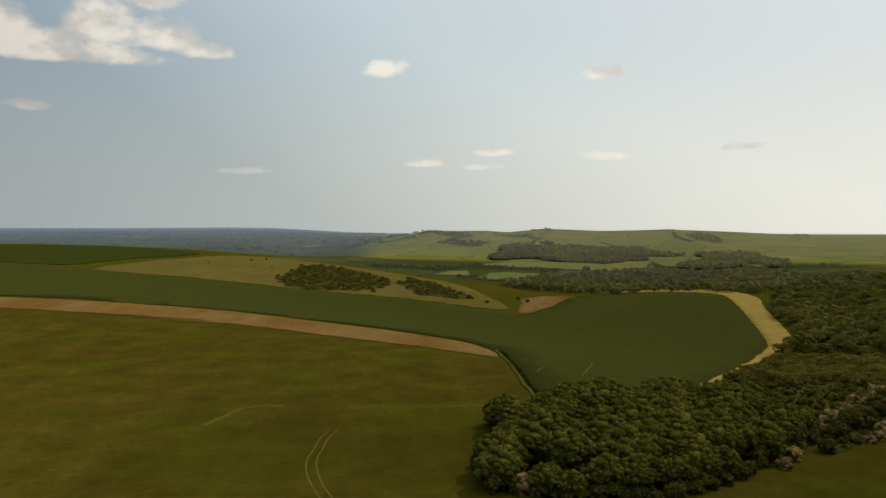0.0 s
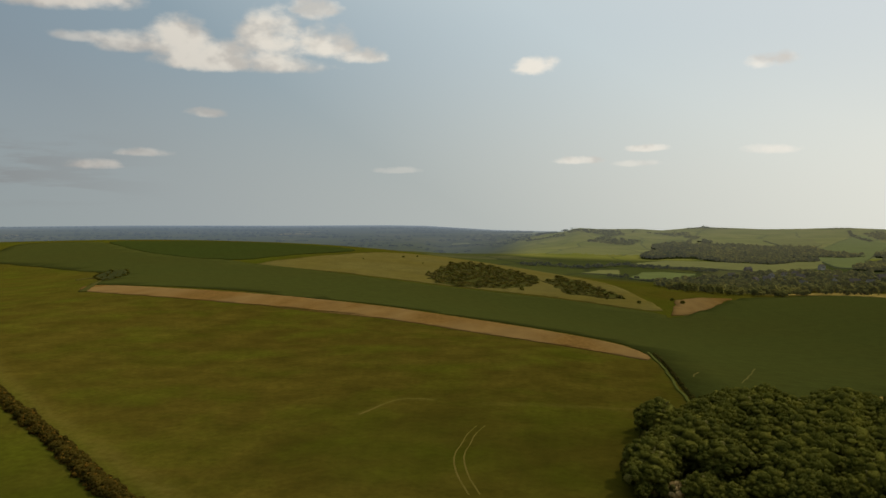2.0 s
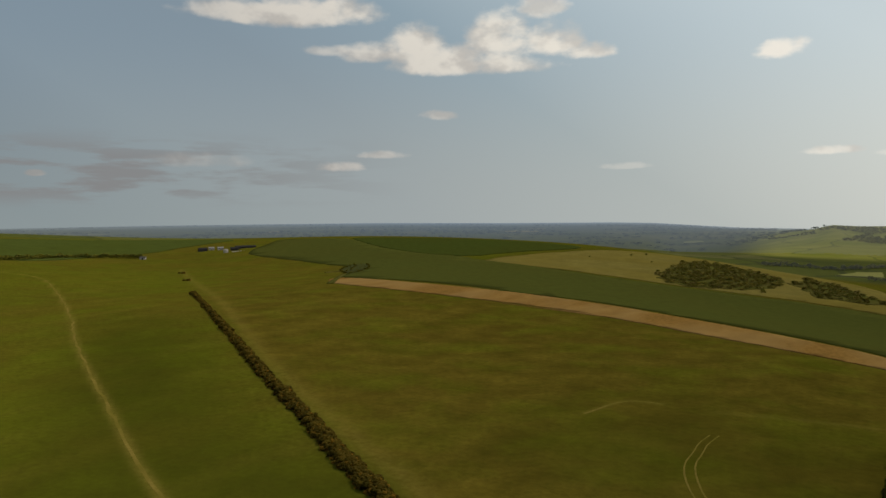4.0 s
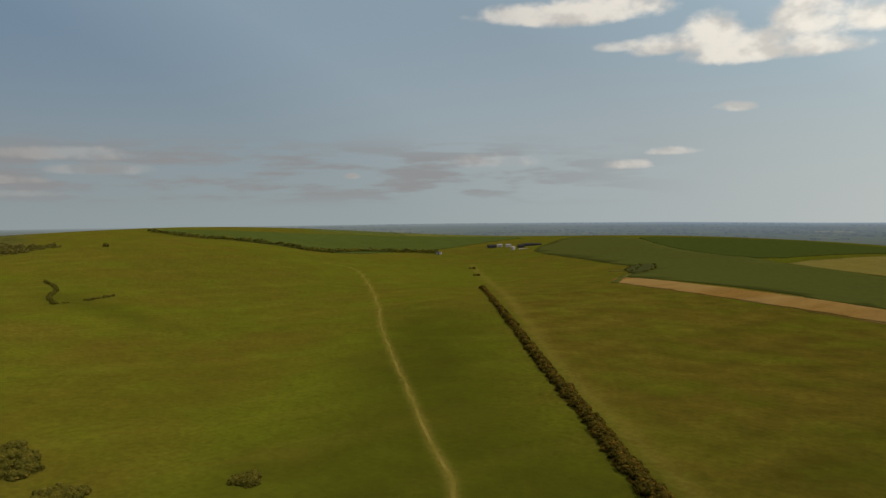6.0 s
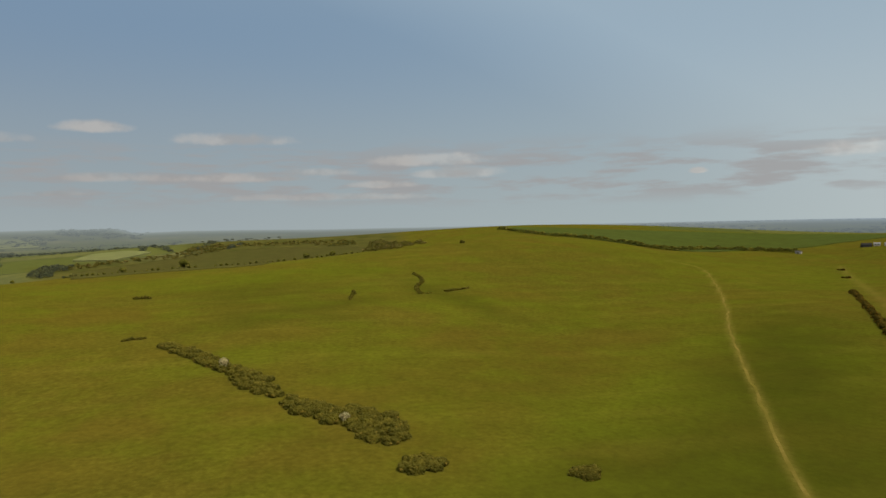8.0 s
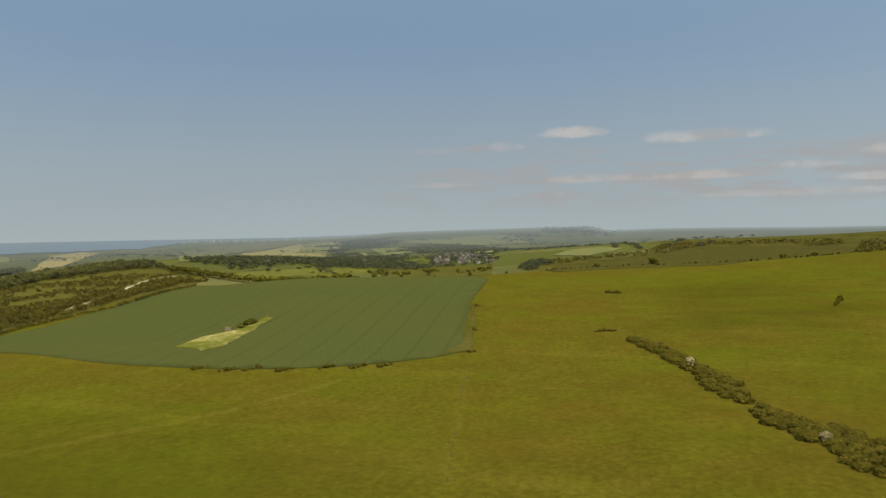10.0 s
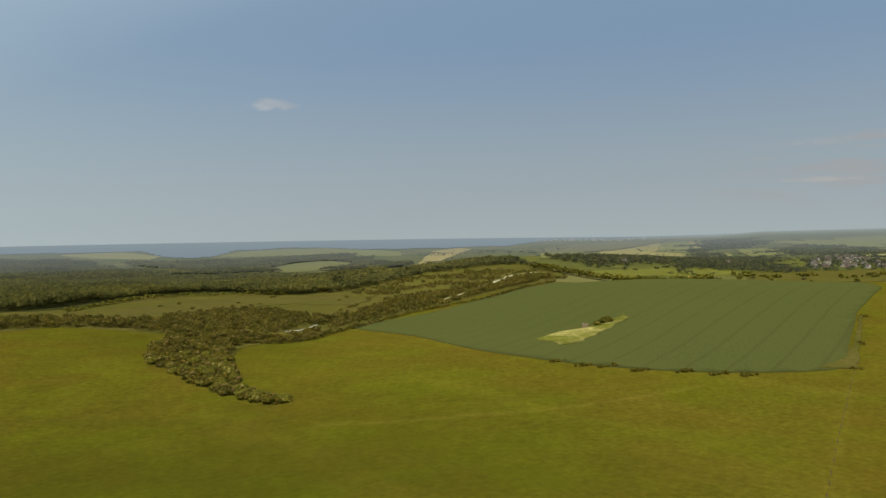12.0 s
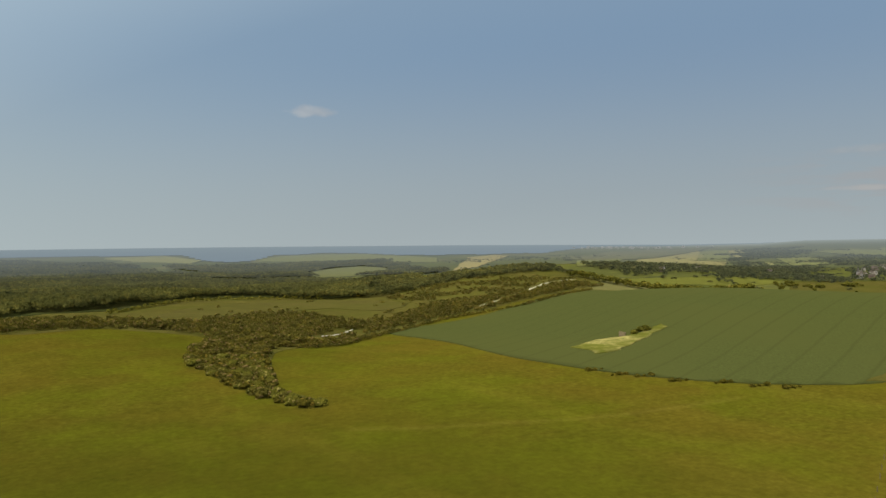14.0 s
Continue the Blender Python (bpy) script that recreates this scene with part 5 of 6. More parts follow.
def crest_at(x, y):
    """The place on the same bearing where the near crest stands against what lies behind."""
    a, r = math.atan2(-x, y), np.arange(510.0, 830.0, 4.0)
    k = int(np.argmax((height(-np.sin(a) * r, np.cos(a) * r) - EYE) / r))
    return -math.sin(a) * (r[k] - 2), math.cos(a) * (r[k] - 2)


for i, (x, y) in enumerate([(-608, -133), (-608, -111), (-615, -91), (-621, -68), (-619, -35), (-622, -12), (-634, 6), (-639, 29), (-642, 52), (-655, 70), (-665, 86), (-676, 110)]):
    big = {1: 1.25, 3: 2.0, 7: 1.3, 8: 1.2}.get(i, 0.6)
    for k in range(-2, 3):
        q = crest_at(x + 3 * k, y + 4.6 * k)
        crest.put(i + k, spot(*q, i * 31 + k * 77, big if k == 0 else 0.24 + 0.12 * ((i * 3 + k) % 4)))
for i, (x, y) in enumerate([(-600, -150), (-580, -180), (-560, -205), (-540, -228), (-515, -245), (-490, -255), (-470, -258)]):
    crest.put(i, spot(*crest_at(x, y), i * 64, 0.4 + 0.25 * (i % 3)))

for i, (x, y) in enumerate([(-884, -460), (-905, -462), (-907, -435), (-918, -434), (-961, -413), (-971, -412), (-967, -365), (-987, -346), (-1007, -348)]):
    for k in range(5):
        crest.put(i + k, spot(x + 9 * math.cos(k * 2.3 + i), y + 9 * math.sin(k * 2.3 + i), i * 47 + k * 70, 0.7 + 0.3 * ((i + k) % 3)))

# the far hedge below the arable field
x, y = np.array([(p.x, p.y) for p, s in along([(-1079, 339), (-934, 341), (-804, 338), (-750, 373), (-688, 394), (-733, 478), (-720, 531), (-686, 555)], 3.0)]).T
thicket("hedge", "dark hedge along the far arable field", "hedge", x, y, 4.5, 6.5, 60, 0.14, M_OAK, 61, 0.4)

# bushes along the near edge and corner of the wide crop
for i, (x, y) in enumerate([(-210, -177), (-210, -166), (-215, -159), (-218, -147), (-227, -136), (-232, -126), (-238, -118)]):
    for k in range(3):
        low.put(i + k, spot(x + 2.6 * k, y - 1.0 * k, i * 40 + k * 80, 0.42 + 0.15 * ((i + k) % 3)))
for i, (x, y) in enumerate([(-268, -98), (-312, -113), (-373, -134)]):
    for k in range(4):
        low.put(i + k, spot(x + 1.4 * math.cos(k * 2.6 + i), y + 1.4 * math.sin(k * 2.6 + i), i * 47 + k * 70, 0.3 + 0.12 * ((i + k) % 3)))
for i, (x, y) in enumerate([(-278, -215), (-285, -217), (-287, -215)]):
    lone.put(i, spot(x, y, i * 90, 0.85 + 0.12 * i))
    lone.put(i + 1, spot(x - 3, y - 2, i * 50, 0.65))

# thicket that runs out into the pasture, and the belt of bushes along its edge
TIP, BELT, SLOPE = [(-133, -340), (-100, -303), (-93, -259), (-93.7, -224.3), (-96.3, -202), (-101.8, -189.3), (-105, -193), (-102.3, -206.8), (-101.4, -219.7), (-112, -247), (-138, -303), (-162, -313), (-181, -315), (-202, -335), (-199, -358), (-180, -375), (-169, -389)], [(-31, -413), (-60, -404), (-90, -400), (-120, -382), (-133, -340), (-177, -367), (-199, -358), (-246, -382), (-313, -413), (-355, -415), (-426, -435), (-571, -511), (-612, -509), (-594, -572), (-510, -537), (-417, -501), (-360, -497), (-276, -448), (-276, -534), (-228, -544), (-141, -437), (-104, -468), (-84, -563), (-45, -594)], [(-285, -434), (-335, -442), (-379, -441), (-457, -467), (-604, -532), (-645, -543), (-633, -609), (-606, -657), (-579, -696), (-483, -667), (-402, -611), (-389, -538), (-318, -499)]
PATH_LINE, SCAR = [(-370, -438), (-414, -463), (-499, -517), (-581, -567), (-637, -575)], [(-194, -358), (-208, -368), (-239, -401)]
# the open grass in front of the chalk
BEFORE_PATH = [(x * 0.99, y * 0.99) for x, y in PATH_LINE]
BEFORE_SCAR = [(SCAR[0][0] * 0.93 + 2, SCAR[0][1] * 0.93)] + [(x * 0.98, y * 0.98) for x, y in SCAR]
field("scrub_ground", "shaded ground under the thicket", "ground", shrunk(TIP, 8), M_SCRUB, 0.1, 3)
thick = Plot([tagged(new("thicket_bush", crown_mesh(140 + s, 6.4, 3.2, -0.5, 9, 420, 0.2, m, True, 0.4, 5)), "dense bush of the thicket in the pasture", "shrub", "bushes of the thicket")
              for s, m in enumerate((M_OAK, M_THORN, M_OAK, M_GORSE_GREEN, M_THORN))])
for i, (x, y) in enumerate(zip(*clear_of(*scatter(shrunk(TIP, 1.0), 3.7, 71, 2), BEFORE_SCAR, 9.5))):
    if np.hypot(x, y) < 311:
        thick.put(i, spot(x, y, i * 73, 0.5 + 0.5 * ((i * 41) % 13) / 13))
x, y = clear_of(*scatter(shrunk(TIP, 1.0), 4.4, 76, 2), BEFORE_SCAR, 9.5)
back = np.hypot(x, y) >= 311
thicket("scrub", "dense mixed bushes where the thicket joins the belt", "scrub", x[back], y[back], 3.6, 6.2, 110, 0.095, M_THORN, 76, 0.5)
x, y = clear_of(*clear_of(*scatter(BELT, 6.0, 72, 3), BEFORE_PATH, 7), BEFORE_SCAR, 9.5)
thicket("scrub", "belt of mixed scrub along the pasture's edge", "scrub", x, y, 3.8, 5.6, 110, 0.095, M_THORN, 72, 0.55, 0, 0.1, 7, 0.2)
x, y = clear_of(*scatter(SLOPE, 5.4, 73, 3), BEFORE_PATH, 8)
thick_at = np.array([noise.noise((a * 0.03, b * 0.03, 5)) + 0.6 * noise.noise((a * 0.11, b * 0.11, 2)) for a, b in zip(x, y)]) > -0.05
x, y = x[thick_at], y[thick_at]
thicket("scrub", "scattered brown-green bushes over the slope", "scrub", x, y, 2.4, 4.4, 70, 0.11, M_THORN, 73, 0.6, 0, 0.1, 6, 0.2)
x, y = scatter([(-391, -646), (-475, -699), (-564, -732), (-648, -724), (-708, -702), (-660, -591), (-674, -649), (-600, -669), (-521, -676), (-432, -637)], 8, 74, 3)
thicket("wood", "dark line of trees over the hill", "wood", x, y, 8, 10, 60, 0.13, M_WOOD, 74)
x, y = np.array([(p.x, p.y) for p, s in along([(-659, -610), (-658, -570), (-647, -526), (-636, -486), (-625, -440), (-612, -396), (-600, -352), (-585, -330)], 5.0)]).T
thicket("wood", "row of dark trees behind the crop", "wood", x, y, 8, 11, 80, 0.13, M_OAK, 75)

for seed, line in ((110, [(-20, -424), (-45, -417), (-69, -409), (-94, -404), (-119, -392), (-139, -379), (-145, -360)]), (111, [(-150, -312), (-160, -304), (-179, -310), (-206, -333), (-238, -359), (-307, -399), (-348, -396), (-377, -386), (-447, -415), (-560, -484)])):
    x, y = np.array([(p.x + s.x * 2 * noise.noise((i * 0.9, 0, 5)), p.y + s.y * 2 * noise.noise((i * 0.9, 0, 5))) for i, (p, s) in enumerate(along(line, 2.6))]).T
    thicket("hedge", "ragged thorn hedge along the pasture's edge", "hedge", x, y, 2.6, 4.2, 90, 0.1, M_THORN, seed, 0.5, 0, 0.05, 6, 0.22)
# bushes and a hedge in the clearing
x, y = scatter([(-131, -488), (-203, -614), (-260, -644), (-358, -642), (-391, -557), (-340, -525), (-318, -573), (-259, -559), (-180, -498)], 42, 78, 2)
thicket("scrub", "scattered low bushes in the clearing", "scrub", x, y, 2.2, 5.5, 50, 0.13, M_THORN, 78, 0.6)
x, y = np.array([(p.x, p.y) for p, s in along([(-138, -592), (-179, -636), (-222, -675), (-268, -695), (-310, -684), (-358, -658)], 4.0)]).T
thicket("hedge", "dark hedge along the far side of the clearing", "hedge", x, y, 3.4, 5.5, 50, 0.14, M_OAK, 79, 0.5)

# the great wood towards the sea
FOREST_GAPS = [[(-755, -2386), (-785, -2398), (-785, -2190), (-869, -2052), (-716, -2089)], [(-968, -1905), (-1169, -2120), (-1332, -2177), (-1333, -2003), (-1220, -1849), (-1203, -1749), (-953, -1558), (-798, -1487)]]
for line in FOREST_GAPS:
    field("clearing", "pale grass clearing in the great wood", "clearing", line, M_GLADE, 0.6, 2)
for seed, line, gap, tall, wide, cards in ((81, [(-52, -733), (-109, -650), (-162, -634), (-241, -726), (-320, -728), (-362, -659), (-423, -704), (-543, -1058), (-467, -1247), (-322, -1462), (-126, -1715)], 6.2, 8.5, 8.6, 60), (82, [(-132, -1788), (-334, -1515), (-456, -1365), (-543, -1703), (-701, -2723), (-563, -3062), (-248, -3344)], 14, 10, 18, 40), (83, [(-620, -1897), (-639, -1538), (-917, -1664), (-1019, -1468), (-1210, -1587), (-1426, -2378), (-1137, -2476), (-976, -2605)], 15, 9, 18, 40), (101, [(-364, -1161), (-332, -844), (-368, -726), (-437, -802), (-469, -726), (-515, -702), (-624, -984), (-674, -1327), (-573, -1365), (-455, -1348)], 11, 8, 13, 50), (102, [(-546, -1739), (-599, -1552), (-694, -1472), (-830, -1522), (-1018, -1527), (-1199, -1587), (-1530, -2369), (-1282, -2522), (-822, -1999), (-888, -2691)], 16, 9, 18, 36)):
    field("wood_floor", "dark leafy floor of the great wood", "ground", line, M_FLOOR, 0.3, 3)
    x, y = scatter(line, gap, seed, 3, 0.02)
    for gap_line in FOREST_GAPS:
        shut = ~inside(x, y, gap_line)
        x, y = x[shut], y[shut]
    thicket("forest", "wide dark green forest reaching towards the sea", "forest", x, y, tall, wide, cards, 0.15, M_WOOD, seed, 0.16, 0.8, 0.45, 9)

# woods and hedges in the valley and on the far hill
VALLEY_WOOD = [(100, 800), (117, 1127), (165, 1193), (224, 1324), (284, 1321), (346, 1286), (400, 1250), (470, 1200), (520, 1090), (480, 900), (416, 830), (330, 790), (288, 845), (231, 860), (150, 790)]
HILL_WOOD = [(130, 1656), (162, 1960), (212, 1842), (259, 2014), (292, 1901), (358, 1869), (417, 1812), (473, 1761), (506, 1660), (491, 1611), (442, 1644), (402, 1639), (434, 1572), (381, 1550), (348, 1509), (240, 1563), (172, 1603)]
HILL_SCRUB = [(161, 2420), (219, 2350), (266, 2103), (295, 1924), (253, 2000), (211, 2200), (160, 2318)]
HILL_TOP = [(-34, 2400), (30, 2420), (84, 2374), (80, 2180), (129, 2048), (97, 1953), (45, 2072), (1, 2111)]
HILL_EAST = [(490, 1485), (555, 1607), (630, 1677), (702, 1662), (691, 1525), (650, 1390), (619, 1327), (590, 1318), (600, 1401), (530, 1345), (469, 1301), (462, 1353)]
HILL_HANGER = [(755, 2208), (793, 2178), (783, 2021), (745, 1961), (698, 1935), (715, 2073)]
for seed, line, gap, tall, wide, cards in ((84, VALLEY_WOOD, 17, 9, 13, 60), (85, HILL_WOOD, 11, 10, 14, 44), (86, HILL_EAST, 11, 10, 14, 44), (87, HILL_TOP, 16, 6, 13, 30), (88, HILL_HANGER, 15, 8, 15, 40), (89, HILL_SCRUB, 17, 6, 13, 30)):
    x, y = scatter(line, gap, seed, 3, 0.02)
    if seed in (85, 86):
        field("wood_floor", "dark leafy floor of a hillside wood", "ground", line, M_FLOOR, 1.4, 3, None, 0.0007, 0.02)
    thicket("wood", "far dark green wood on the hillside", "wood", x, y, tall, wide, cards, 0.17, M_LIFTED_WOOD, seed, 0.3)
# trees and woods round the village behind, and on the slope above it
for seed, line, gap, tall, wide, cards in ((92, [(-771, -572), (-819, -603), (-1143, -810), (-1003, -600), (-1200, -690), (-1074, -523), (-1113, -492), (-1036, -458), (-962, -513), (-885, -555)], 15, 6, 11, 26), (93, [(-2473, -1467), (-3191, -1846), (-3272, -1591), (-2971, -1472), (-2419, -1333)], 34, 6, 26, 22),
                                           (94, [(-768, -626), (-845, -649), (-934, -664), (-1300, -820), (-1615, -999), (-1042, -620), (-897, -538), (-772, -557), (-734, -572)], 13, 6, 11, 24), (95, [(-2039, -1232), (-2656, -1568), (-2008, -1130), (-1618, -868), (-1427, -718), (-1156, -536), (-1095, -458), (-1050, -440), (-977, -516), (-897, -538)], 17, 6, 14, 24),
                                           (113, [(-3052, -1773), (-3355, -1772), (-3142, -1530), (-2806, -1400), (-2738, -1469), (-2503, -1443)], 22, 8, 26, 22), (114, [(-2549, -1201), (-2932, -1270), (-2652, -1018), (-2188, -746), (-1566, -554), (-2002, -782), (-1725, -748), (-1746, -803)], 20, 7, 22, 22), (115, [(-1480, -600), (-1466, -545), (-1300, -450), (-1183, -400), (-1075, -354), (-1069, -407), (-1078, -458), (-1250, -520)], 19, 5, 10, 24), (103, [(-1088, -300), (-1099, -267), (-1006, -245), (-1022, -277)], 9, 5, 10, 26),
                                           (104, [(-3525, -1129), (-3792, -1072), (-3456, -963), (-3293, -986), (-2878, -899)], 40, 7, 30, 22), (105, [(-4300, -1059), (-4400, -980), (-4450, -902), (-3775, -704), (-3562, -778), (-3482, -845)], 50, 9, 40, 22), (106, [(-739, -612), (-780, -642), (-795, -631), (-764, -609)], 9, 5, 9, 26)):
    x, y = scatter(line, gap, seed, 3, 0.03)
    thicket("wood", "hazy dark wood and trees round the village", "wood", x, y, tall, wide, cards, 0.17, M_FARWOOD if seed != 106 else M_WOOD, seed, 0.35)
# scrub along the crest behind the fallow field
for seed, line, gap, tall, wide, cards in ((90, [(-1099, -267), (-1142, -223), (-1205, -178), (-1257, -108), (-1280, -34), (-1248, 57), (-1175, 119), (-1146, 116), (-1197, 54), (-1214, -32), (-1187, -102), (-1127, -167), (-1084, -211), (-1063, -259)], 11, 3.6, 8, 30), (91, [(-1142, 147), (-1102, 164), (-1043, 197), (-1000, 190), (-960, 160), (-1000, 133), (-1062, 133)], 9, 3.4, 7, 30), (100, [(-677, 124), (-668, 109), (-674, 92), (-730, 100), (-740, 125)], 8, 2.6, 6, 40)):
    x, y = scatter(line, gap, seed, 3, 0.02)
    thicket("scrub", "thorn scrub along the crest of the down", "scrub", x, y, tall, wide, cards, 0.17, M_THORN, seed, 0.5)
for seed, line, gap in ((96, [(-126, 1293), (-86, 1338), (-23, 1338), (47, 1420), (81, 1408), (133, 1386), (172, 1358), (206, 1325)], 6.0), (97, [(18, 1197), (47, 1182), (79, 1165), (112, 1144), (160, 1110)], 9.0), (107, [(608, 1303), (653, 1308), (720, 1290)], 8.0), (108, [(699, 2236), (670, 2117), (661, 2028), (665, 1965)], 10.0), (109, [(-216, 2360), (-148, 2299), (-82, 2315)], 11.0)):
    x, y = np.array([(p.x + s.x * 5 * noise.noise((i, 0, 2)), p.y) for i, (p, s) in enumerate(along(line, gap))]).T
    thicket("hedge", "tall overgrown hedge in the valley", "hedge", x, y, 7, 11, 40, 0.16, M_WOOD, seed, 0.45)
for (x0, y0), n, high in (((330, 2440), 6, 7), ((380, 2430), 7, 4), ((716, 2372), 9, 3), ((1091, 2227), 4, 6.5)):
    a = np.arange(n)
    thicket("copse", "small copse on the skyline of the hill", "wood", x0 + 11 * (a - n / 2), y0 + 6 * np.sin(a * 2.0), high, 15, 40, 0.16, M_WOOD, n, 0.35)

# overgrown hedges between the far fields
rng = np.random.default_rng(5)
hx, hy = [], []
for k in range(110):
    a, r = radians(rng.uniform(92, 141)), rng.uniform(1250, 3200)
    x0, y0, turn, run = -math.sin(a) * r, math.cos(a) * r, a + rng.choice([0.0, 1.57]) + rng.normal() * 0.2, rng.uniform(90, 361)
    for s in np.arange(-run / 2, run / 2, 9):
        if rng.random() < 0.8:
            hx.append(x0 + math.cos(turn) * s + rng.normal() * 3)
            hy.append(y0 + math.sin(turn) * s + rng.normal() * 3)
thicket("hedge", "far hedgerows and trees between the valley fields", "hedge", np.array(hx), np.array(hy), 4.0, 11, 22, 0.17, M_FARWOOD, 98, 0.5)

rng = np.random.default_rng(15)
hx, hy = [], []
for k in range(150):
    a, r = radians(rng.uniform(4, 62)), rng.uniform(2300, 4500)
    x0, y0, run = -math.sin(a) * r, math.cos(a) * r, rng.uniform(60, 420)
    for q in np.arange(-run / 2, run / 2, 22):
        hx.append(x0 + math.cos(a) * q + rng.normal() * 8)
        hy.append(y0 + math.sin(a) * q + rng.normal() * 25)
thicket("wood", "hazy belts of trees far out on the plain", "wood", np.array(hx), np.array(hy), 6, 26, 16, 0.2, M_FARWOOD, 112, 0.5)
# pale fields far out on the plain
rng = np.random.default_rng(27)
for k in range(16):
    a, r, half, deep = rng.uniform(5, 62), rng.uniform(1900, 3700), rng.uniform(0.4, 1.5), rng.uniform(40, 130)
    line = [(-math.sin(radians(q)) * w, math.cos(radians(q)) * w) for q, w in ((a - half, r), (a + half, r + 20), (a + half * 0.9, r + deep), (a - half * 0.8, r + deep * 0.8))]
    field("pasture", "pale field far out on the plain", "pasture", line, M_RIPE if k % 3 else M_REAR_PALE, 1.5, 1, None, 0.0006)
# bushes scattered beyond the crop and the crest
rng = np.random.default_rng(9)
a, r = np.radians(rng.uniform(94, 126, 40)), rng.uniform(748, 1068, 40)
thicket("scrub", "scattered thorn bushes beyond the crop", "scrub", -np.sin(a) * r, np.cos(a) * r, 3.6, 8.0, 60, 0.13, M_WOOD, 99, 0.5)


# ---- buildings ----
def solid(name, bm, mats, parent, label=""):
    me = bpy.data.meshes.new(name)
    bm.to_mesh(me)
    bm.free()
    for m in mats:
        me.materials.append(m)
    return part(name, me, parent, label)


def box(bm, x0, x1, y0, y1, z0, z1):
    made = bmesh.ops.create_cube(bm, size=1, matrix=Matrix.Translation(((x0 + x1) / 2, (y0 + y1) / 2, (z0 + z1) / 2)) @ Matrix.Diagonal((x1 - x0, y1 - y0, z1 - z0, 1)))
    return made["verts"]


def house_kind(name, label, category, group, length, depth, eaves, ridge, wall_mat, roof_mat, windows=3, chimney=True):
    """A gabled building: walls with gables, an overhanging roof, windows in both long sides, a door and a chimney."""
    root = tagged(new(name), label, category, group)
    a, d = length / 2, depth / 2
    bm = bmesh.new()
    rows = [[bm.verts.new((s * a, y, z)) for y, z in ((-d, -2.5), (d, -2.5), (d, eaves), (0, ridge), (-d, eaves))] for s in (-1, 1)]
    bm.faces.new(rows[0])
    bm.faces.new(rows[1][::-1])
    for i in (0, 1, 2, 3, 4):
        j = (i + 1) % 5
        bm.faces.new((rows[0][i], rows[1][i], rows[1][j], rows[0][j]))
    bmesh.ops.recalc_face_normals(bm, faces=bm.faces)
    solid("wall", bm, [wall_mat], root)
    for s in (-1, 1):
        bm = bmesh.new()
        over, t = 0.4, 0.18
        slope = (ridge - eaves) / d
        pts = [(s * (d + over), eaves - over * slope + 0.05), (0, ridge + 0.05), (0, ridge + 0.05 + t), (s * (d + over), eaves - over * slope + 0.05 + t)]
        ends = [[bm.verts.new((e * (a + 0.3), y, z)) for y, z in pts] for e in (-1, 1)]
        bm.faces.new(ends[0])
        bm.faces.new(ends[1][::-1])
        for i in range(4):
            bm.faces.new((ends[0][i], ends[1][i], ends[1][(i + 1) % 4], ends[0][(i + 1) % 4]))
        bmesh.ops.recalc_face_normals(bm, faces=bm.faces)
        solid("roof", bm, [roof_mat], root)
    for s in (-1, 1):
        for k in range(windows):
            x = (k + 0.5) / windows * length - a
            bm = bmesh.new()
            box(bm, x - 0.5, x + 0.5, min(s * d, s * (d + 0.06)), max(s * d, s * (d + 0.06)), eaves * 0.45, eaves * 0.85)
            solid("window", bm, [M_PANE], root)
    bm = bmesh.new()
    box(bm, -0.5, 0.5, -d - 0.07, -d, -0.2, min(2.05, eaves * 0.43))
    solid("door", bm, [M_BARN], root)
    if chimney:
        bm = bmesh.new()
        box(bm, a * 0.7 - 0.4, a * 0.7 + 0.4, -0.35, 0.35, ridge - 0.8, ridge + 1.1)
        box(bm, a * 0.7 - 0.48, a * 0.7 + 0.48, -0.43, 0.43, ridge + 1.1, ridge + 1.3)
        solid("chimney", bm, [M_WALL_BRICK], root)
    return root


kinds = Plot([house_kind("house", "far village house with white walls and tiled roof", "house", "valley houses", 12, 7.5, 5, 8.2, M_WALL_WHITE, M_TILE),
              house_kind("house", "far brick village house with tiled roof", "house", "valley houses", 14, 8, 5, 8.6, M_WALL_BRICK, M_TILE, 4),
              house_kind("house", "far white village house with slate roof", "house", "valley houses", 11, 7, 4.8, 7.8, M_WALL_WHITE, M_SLATE)])
town = Plot([house_kind("building", "hazy pale building of the seaside town", "building", "town buildings", 30, 18, 10, 14, M_TOWN, M_TOWN, 5, False)])
for i, (x, y) in enumerate([(213, 1219), (258, 1325), (268, 1203), (282, 1187), (308, 1225), (274, 1050), (335, 1132), (333, 1040), (345, 1020), (386, 1370), (230, 1132), (318, 1070), (289, 1210), (299, 1163), (369, 1075), (250, 1150), (390, 1110), (430, 1060)]):
    kinds.put(i, spot(x, y, 10 + i * 23, 0.9, -2.5))
for i, (x, y) in enumerate(zip(*scatter([(-1491, -606), (-1466, -545), (-1300, -450), (-1183, -400), (-1075, -354), (-1069, -407), (-1078, -458), (-1250, -520)], 26, 12, 3))):
    kinds.put(i, spot(x, y, i * 37 % 180, 0.55, -0.8))
for i, (x, y) in enumerate([(-815, -616), (-830, -598), (-845, -606), (-933, -608), (-950, -600), (-1499, -750), (-1040, -560), (-1010, -470), (-1120, -600)]):
    kinds.put(i, spot(x, y, i * 53 % 180, 0.6, -0.8))

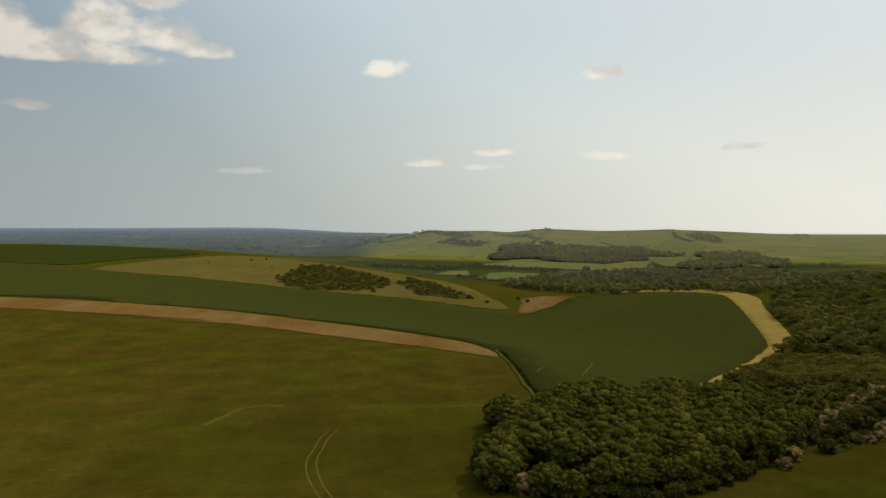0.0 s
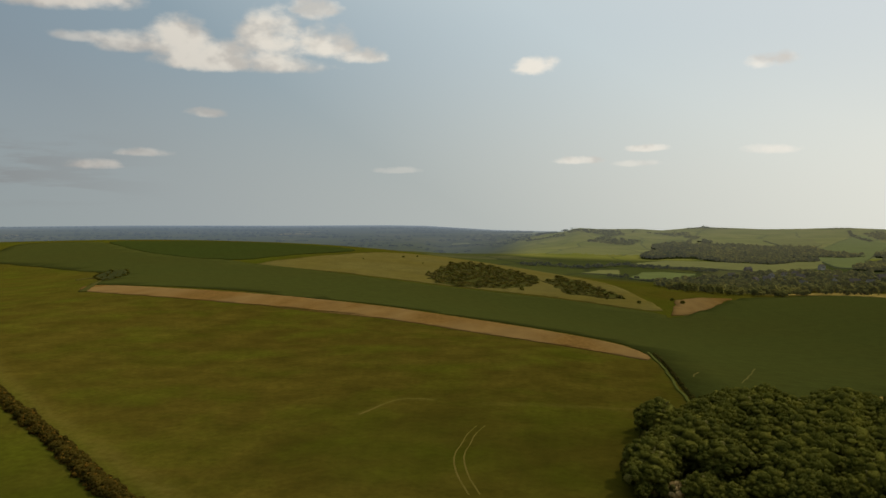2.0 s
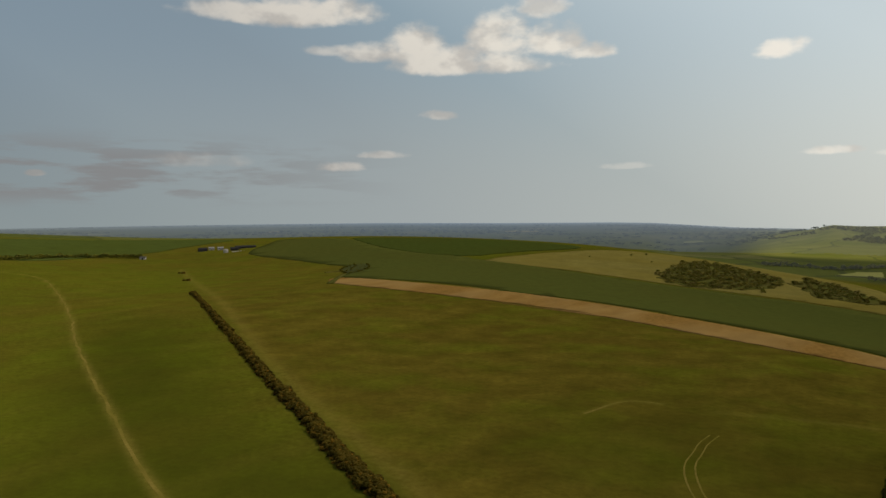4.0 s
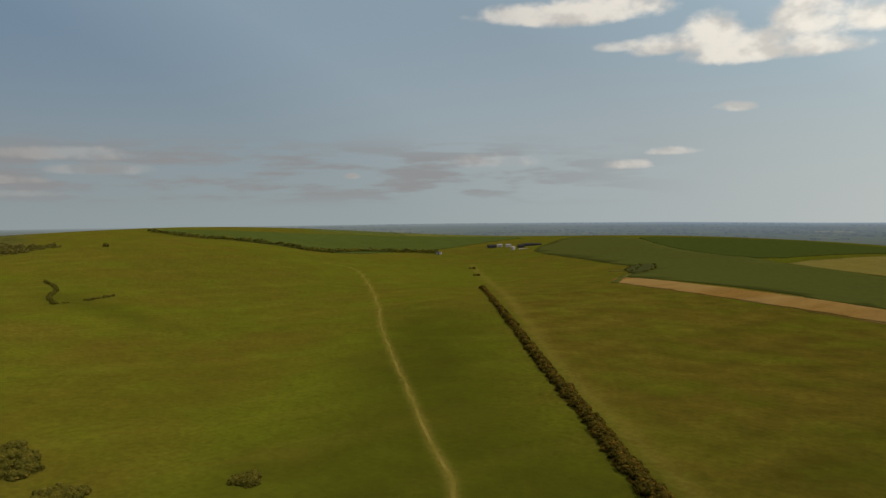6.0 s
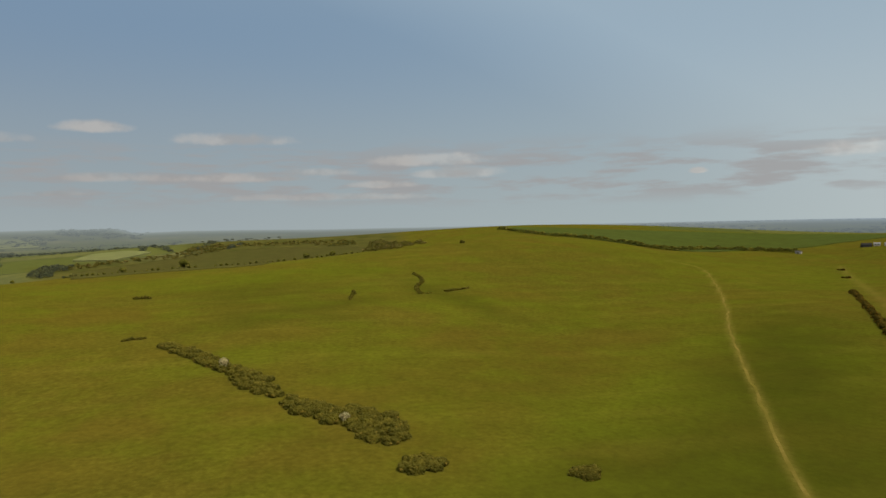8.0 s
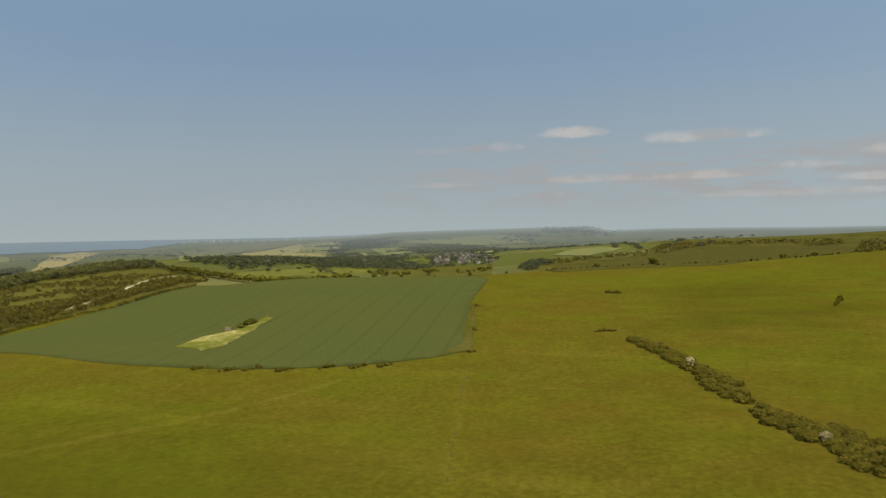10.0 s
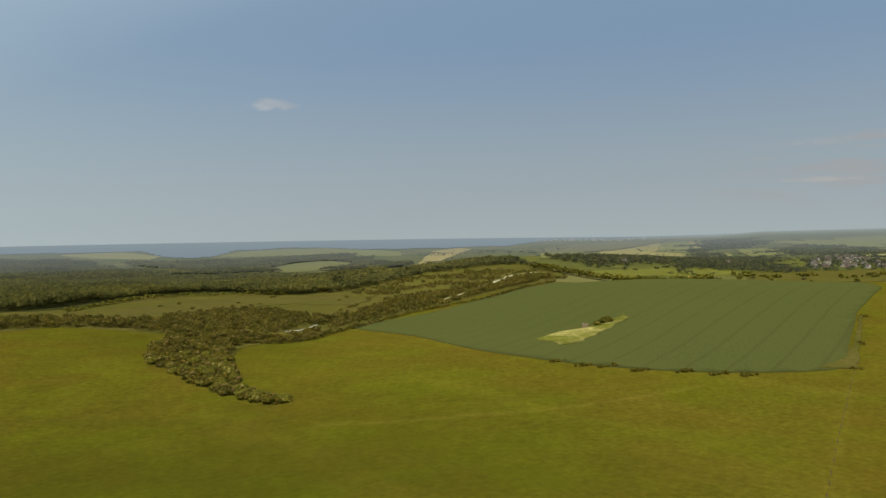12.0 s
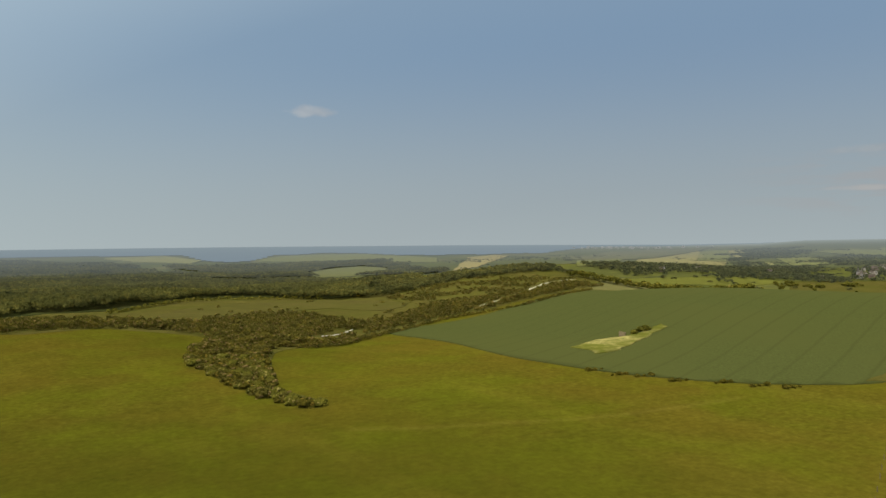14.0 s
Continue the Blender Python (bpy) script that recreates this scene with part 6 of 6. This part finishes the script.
for i, (x, y) in enumerate([(-3068, -2576), (-3152, -2614), (-3085, -2531), (-3251, -2631), (-3180, -2531), (-3276, -2550), (-3288, -2512), (-3149, -2342), (-3241, -2338), (-3258, -2279), (-3355, -2276), (-3433, -2241), (-3600, -2261)]):
    for k in range(3):
        town.put(i + k, spot(x + 45 * k, y - 60 * k, i * 53 % 180, 0.3 + 0.12 * ((i + k) % 3), -1))

# church with a short spire
cx0, cy0 = -1064, -445
church = house_kind("church", "flint village church with a stone spire", "church", "", 22, 9, 6, 11, M_STONE, M_TILE, 4, False)
church.matrix_basis = spot(cx0, cy0, 40, 0.6, -1.2)
bm = bmesh.new()
box(bm, -16, -10.5, -2.8, 2.8, -2.5, 13)
solid("tower", bm, [M_STONE], church)
bm = bmesh.new()
bmesh.ops.create_cone(bm, cap_ends=True, segments=8, radius1=3.0, radius2=0.1, depth=13, matrix=Matrix.Translation((-13.2, 0, 19.5)))
solid("spire", bm, [M_SLATE], church)

# the hill farm on the far crest
FARM = [(-682, 637), (-680, 649), (-669, 653), (-641, 634), (-646, 653), (-647, 673), (-642, 690), (-682, 551)]
barn = house_kind("barn", "dark weatherboarded barn on the far crest", "barn", "farm buildings", 17, 9, 4, 7, M_BARN, M_BARN, 2, False)
barn.matrix_basis = spot(*FARM[0], 60, 0.6, 0)
place_copy(barn, spot(*FARM[4], 45, 0.55, 0))
shed = house_kind("shed", "small white farm shed with grey roof", "shed", "farm sheds", 8, 5, 3, 4.4, M_WALL_WHITE, M_STONE, 2, False)
shed.matrix_basis = spot(*FARM[1], 50, 0.8, 0)
place_copy(shed, spot(*FARM[2], 55, 0.8, 0))
long_shed = house_kind("livestock_shed", "long low dark livestock shed", "shed", "farm sheds", 34, 9, 2.6, 4.2, M_BARN, M_BARN, 6, False)
long_shed.matrix_basis = spot(*FARM[5], 50, 0.7, 0)
tank = tagged(new("tank"), "pale domed storage tank beside the barns", "tank")
bm = bmesh.new()
bmesh.ops.create_cone(bm, cap_ends=True, segments=24, radius1=4.2, radius2=4.2, depth=5, matrix=Matrix.Translation((0, 0, 1.5)))
solid("shell", bm, [M_WALL_WHITE], tank)
bm = bmesh.new()
bmesh.ops.create_uvsphere(bm, u_segments=24, v_segments=8, radius=4.3, matrix=Matrix.Translation((0, 0, 4)) @ Matrix.Diagonal((1, 1, 0.6, 1)))
solid("dome", bm, [M_WALL_WHITE], tank)
tank.matrix_basis = spot(*FARM[3], 0, 0.65, 0)
wall = tagged(new("yard_wall"), "low pale farmyard wall", "wall")
for k in range(9):
    bm = bmesh.new()
    box(bm, k * 3.2, k * 3.2 + 2.9, -0.25, 0.25, -1, 1.3 + 0.15 * (k % 2))
    solid("wall_bay", bm, [M_WALL_WHITE], wall)
wall.matrix_basis = spot(FARM[3][0] + 6, FARM[3][1] + 4, 70, 1.0, 0)
hut = house_kind("hut", "small pale roadside hut by the far hedge", "hut", "", 6, 3, 2.2, 3.0, M_WALL_WHITE, M_SLATE, 1, False)
hut.matrix_basis = spot(*FARM[7], 30, 1.0, 0)

# the ruined flint hut in the crop
ruin = tagged(new("ruin"), "roofless grey flint hut among bushes", "ruin")
for k, (x0, x1, y0, y1, h) in enumerate(((-2.6, 2.6, -2.0, -1.5, 3.2), (-2.6, -2.1, -1.5, 2.0, 2.6), (2.1, 2.6, -1.5, 2.0, 3.8), (-2.1, 0.4, 1.5, 2.0, 2.2))):
    bm = bmesh.new()
    top = [v for v in box(bm, x0, x1, y0, y1, -0.5, h) if v.co.z > 1]
    for j, v in enumerate(top):
        v.co.z += (0.5, -0.4, 0.2, -0.6)[(j + k) % 4]
    solid("wall", bm, [M_RUBBLE], ruin)
ruin.matrix_basis = spot(-272, -217, 30, 0.65, 0)

# the old hollow at the end of the bare strip
PIT = [(-398, 531), (-414, 568), (-407, 584), (-380, 550), (-367, 521), (-365, 496)]
field("hollow", "dark overgrown hollow at the strip's end", "hollow", PIT, M_FLOOR, 0.25, 2, 4)
for i, (p, side) in enumerate(along(PIT + PIT[:1], 8.0)):
    low.put(i, spot(p.x, p.y, i * 47, 0.45 + 0.2 * (i % 3)))
for i, (x, y) in enumerate(zip(*scatter(PIT, 12, 31, 2))):
    low.put(i, spot(x, y, i * 61, 0.5 + 0.2 * (i % 2)))
field("chalk_spoil", "bare pale spoil beside the old hollow", "bare earth", ribbon([(-396, 506), (-392, 513), (-386, 520)], 3.5), M_WORN, 0.5, 1, 3)
field("rough_edge", "rough grass bank beside the old hollow", "rough grass", ribbon([(-316, 410), (-343, 456), (-362, 490)], 5.0), M_WILD, 0.3, 1, 3)
for line in ([(61, 297), (55, 274), (48, 250)], [(36, 266), (33, 254)]):
    field("wheel_rut", "pale broken line flattened into the wheat", "rut", ribbon(line, 0.5), M_WORN, 0.32, 1, 3, skirt=False)

# the thin post fence that divides the lower pasture
fence = tagged(new("fence"), "thin grey wooden post fence across the pasture", "fence")
for p, side in along(FENCE_PATH, 8.0):
    bm = bmesh.new()
    top = [v for v in box(bm, p.x - 0.06, p.x + 0.06, p.y - 0.06, p.y + 0.06, float(height(p.x, p.y)) - 0.3, float(height(p.x, p.y)) + 1.15) if v.co.z > float(height(p.x, p.y))]
    for v in top:
        v.co.x += 0.05 * noise.noise((p.x, p.y, 1))
    solid("post", bm, [M_BARK], fence)
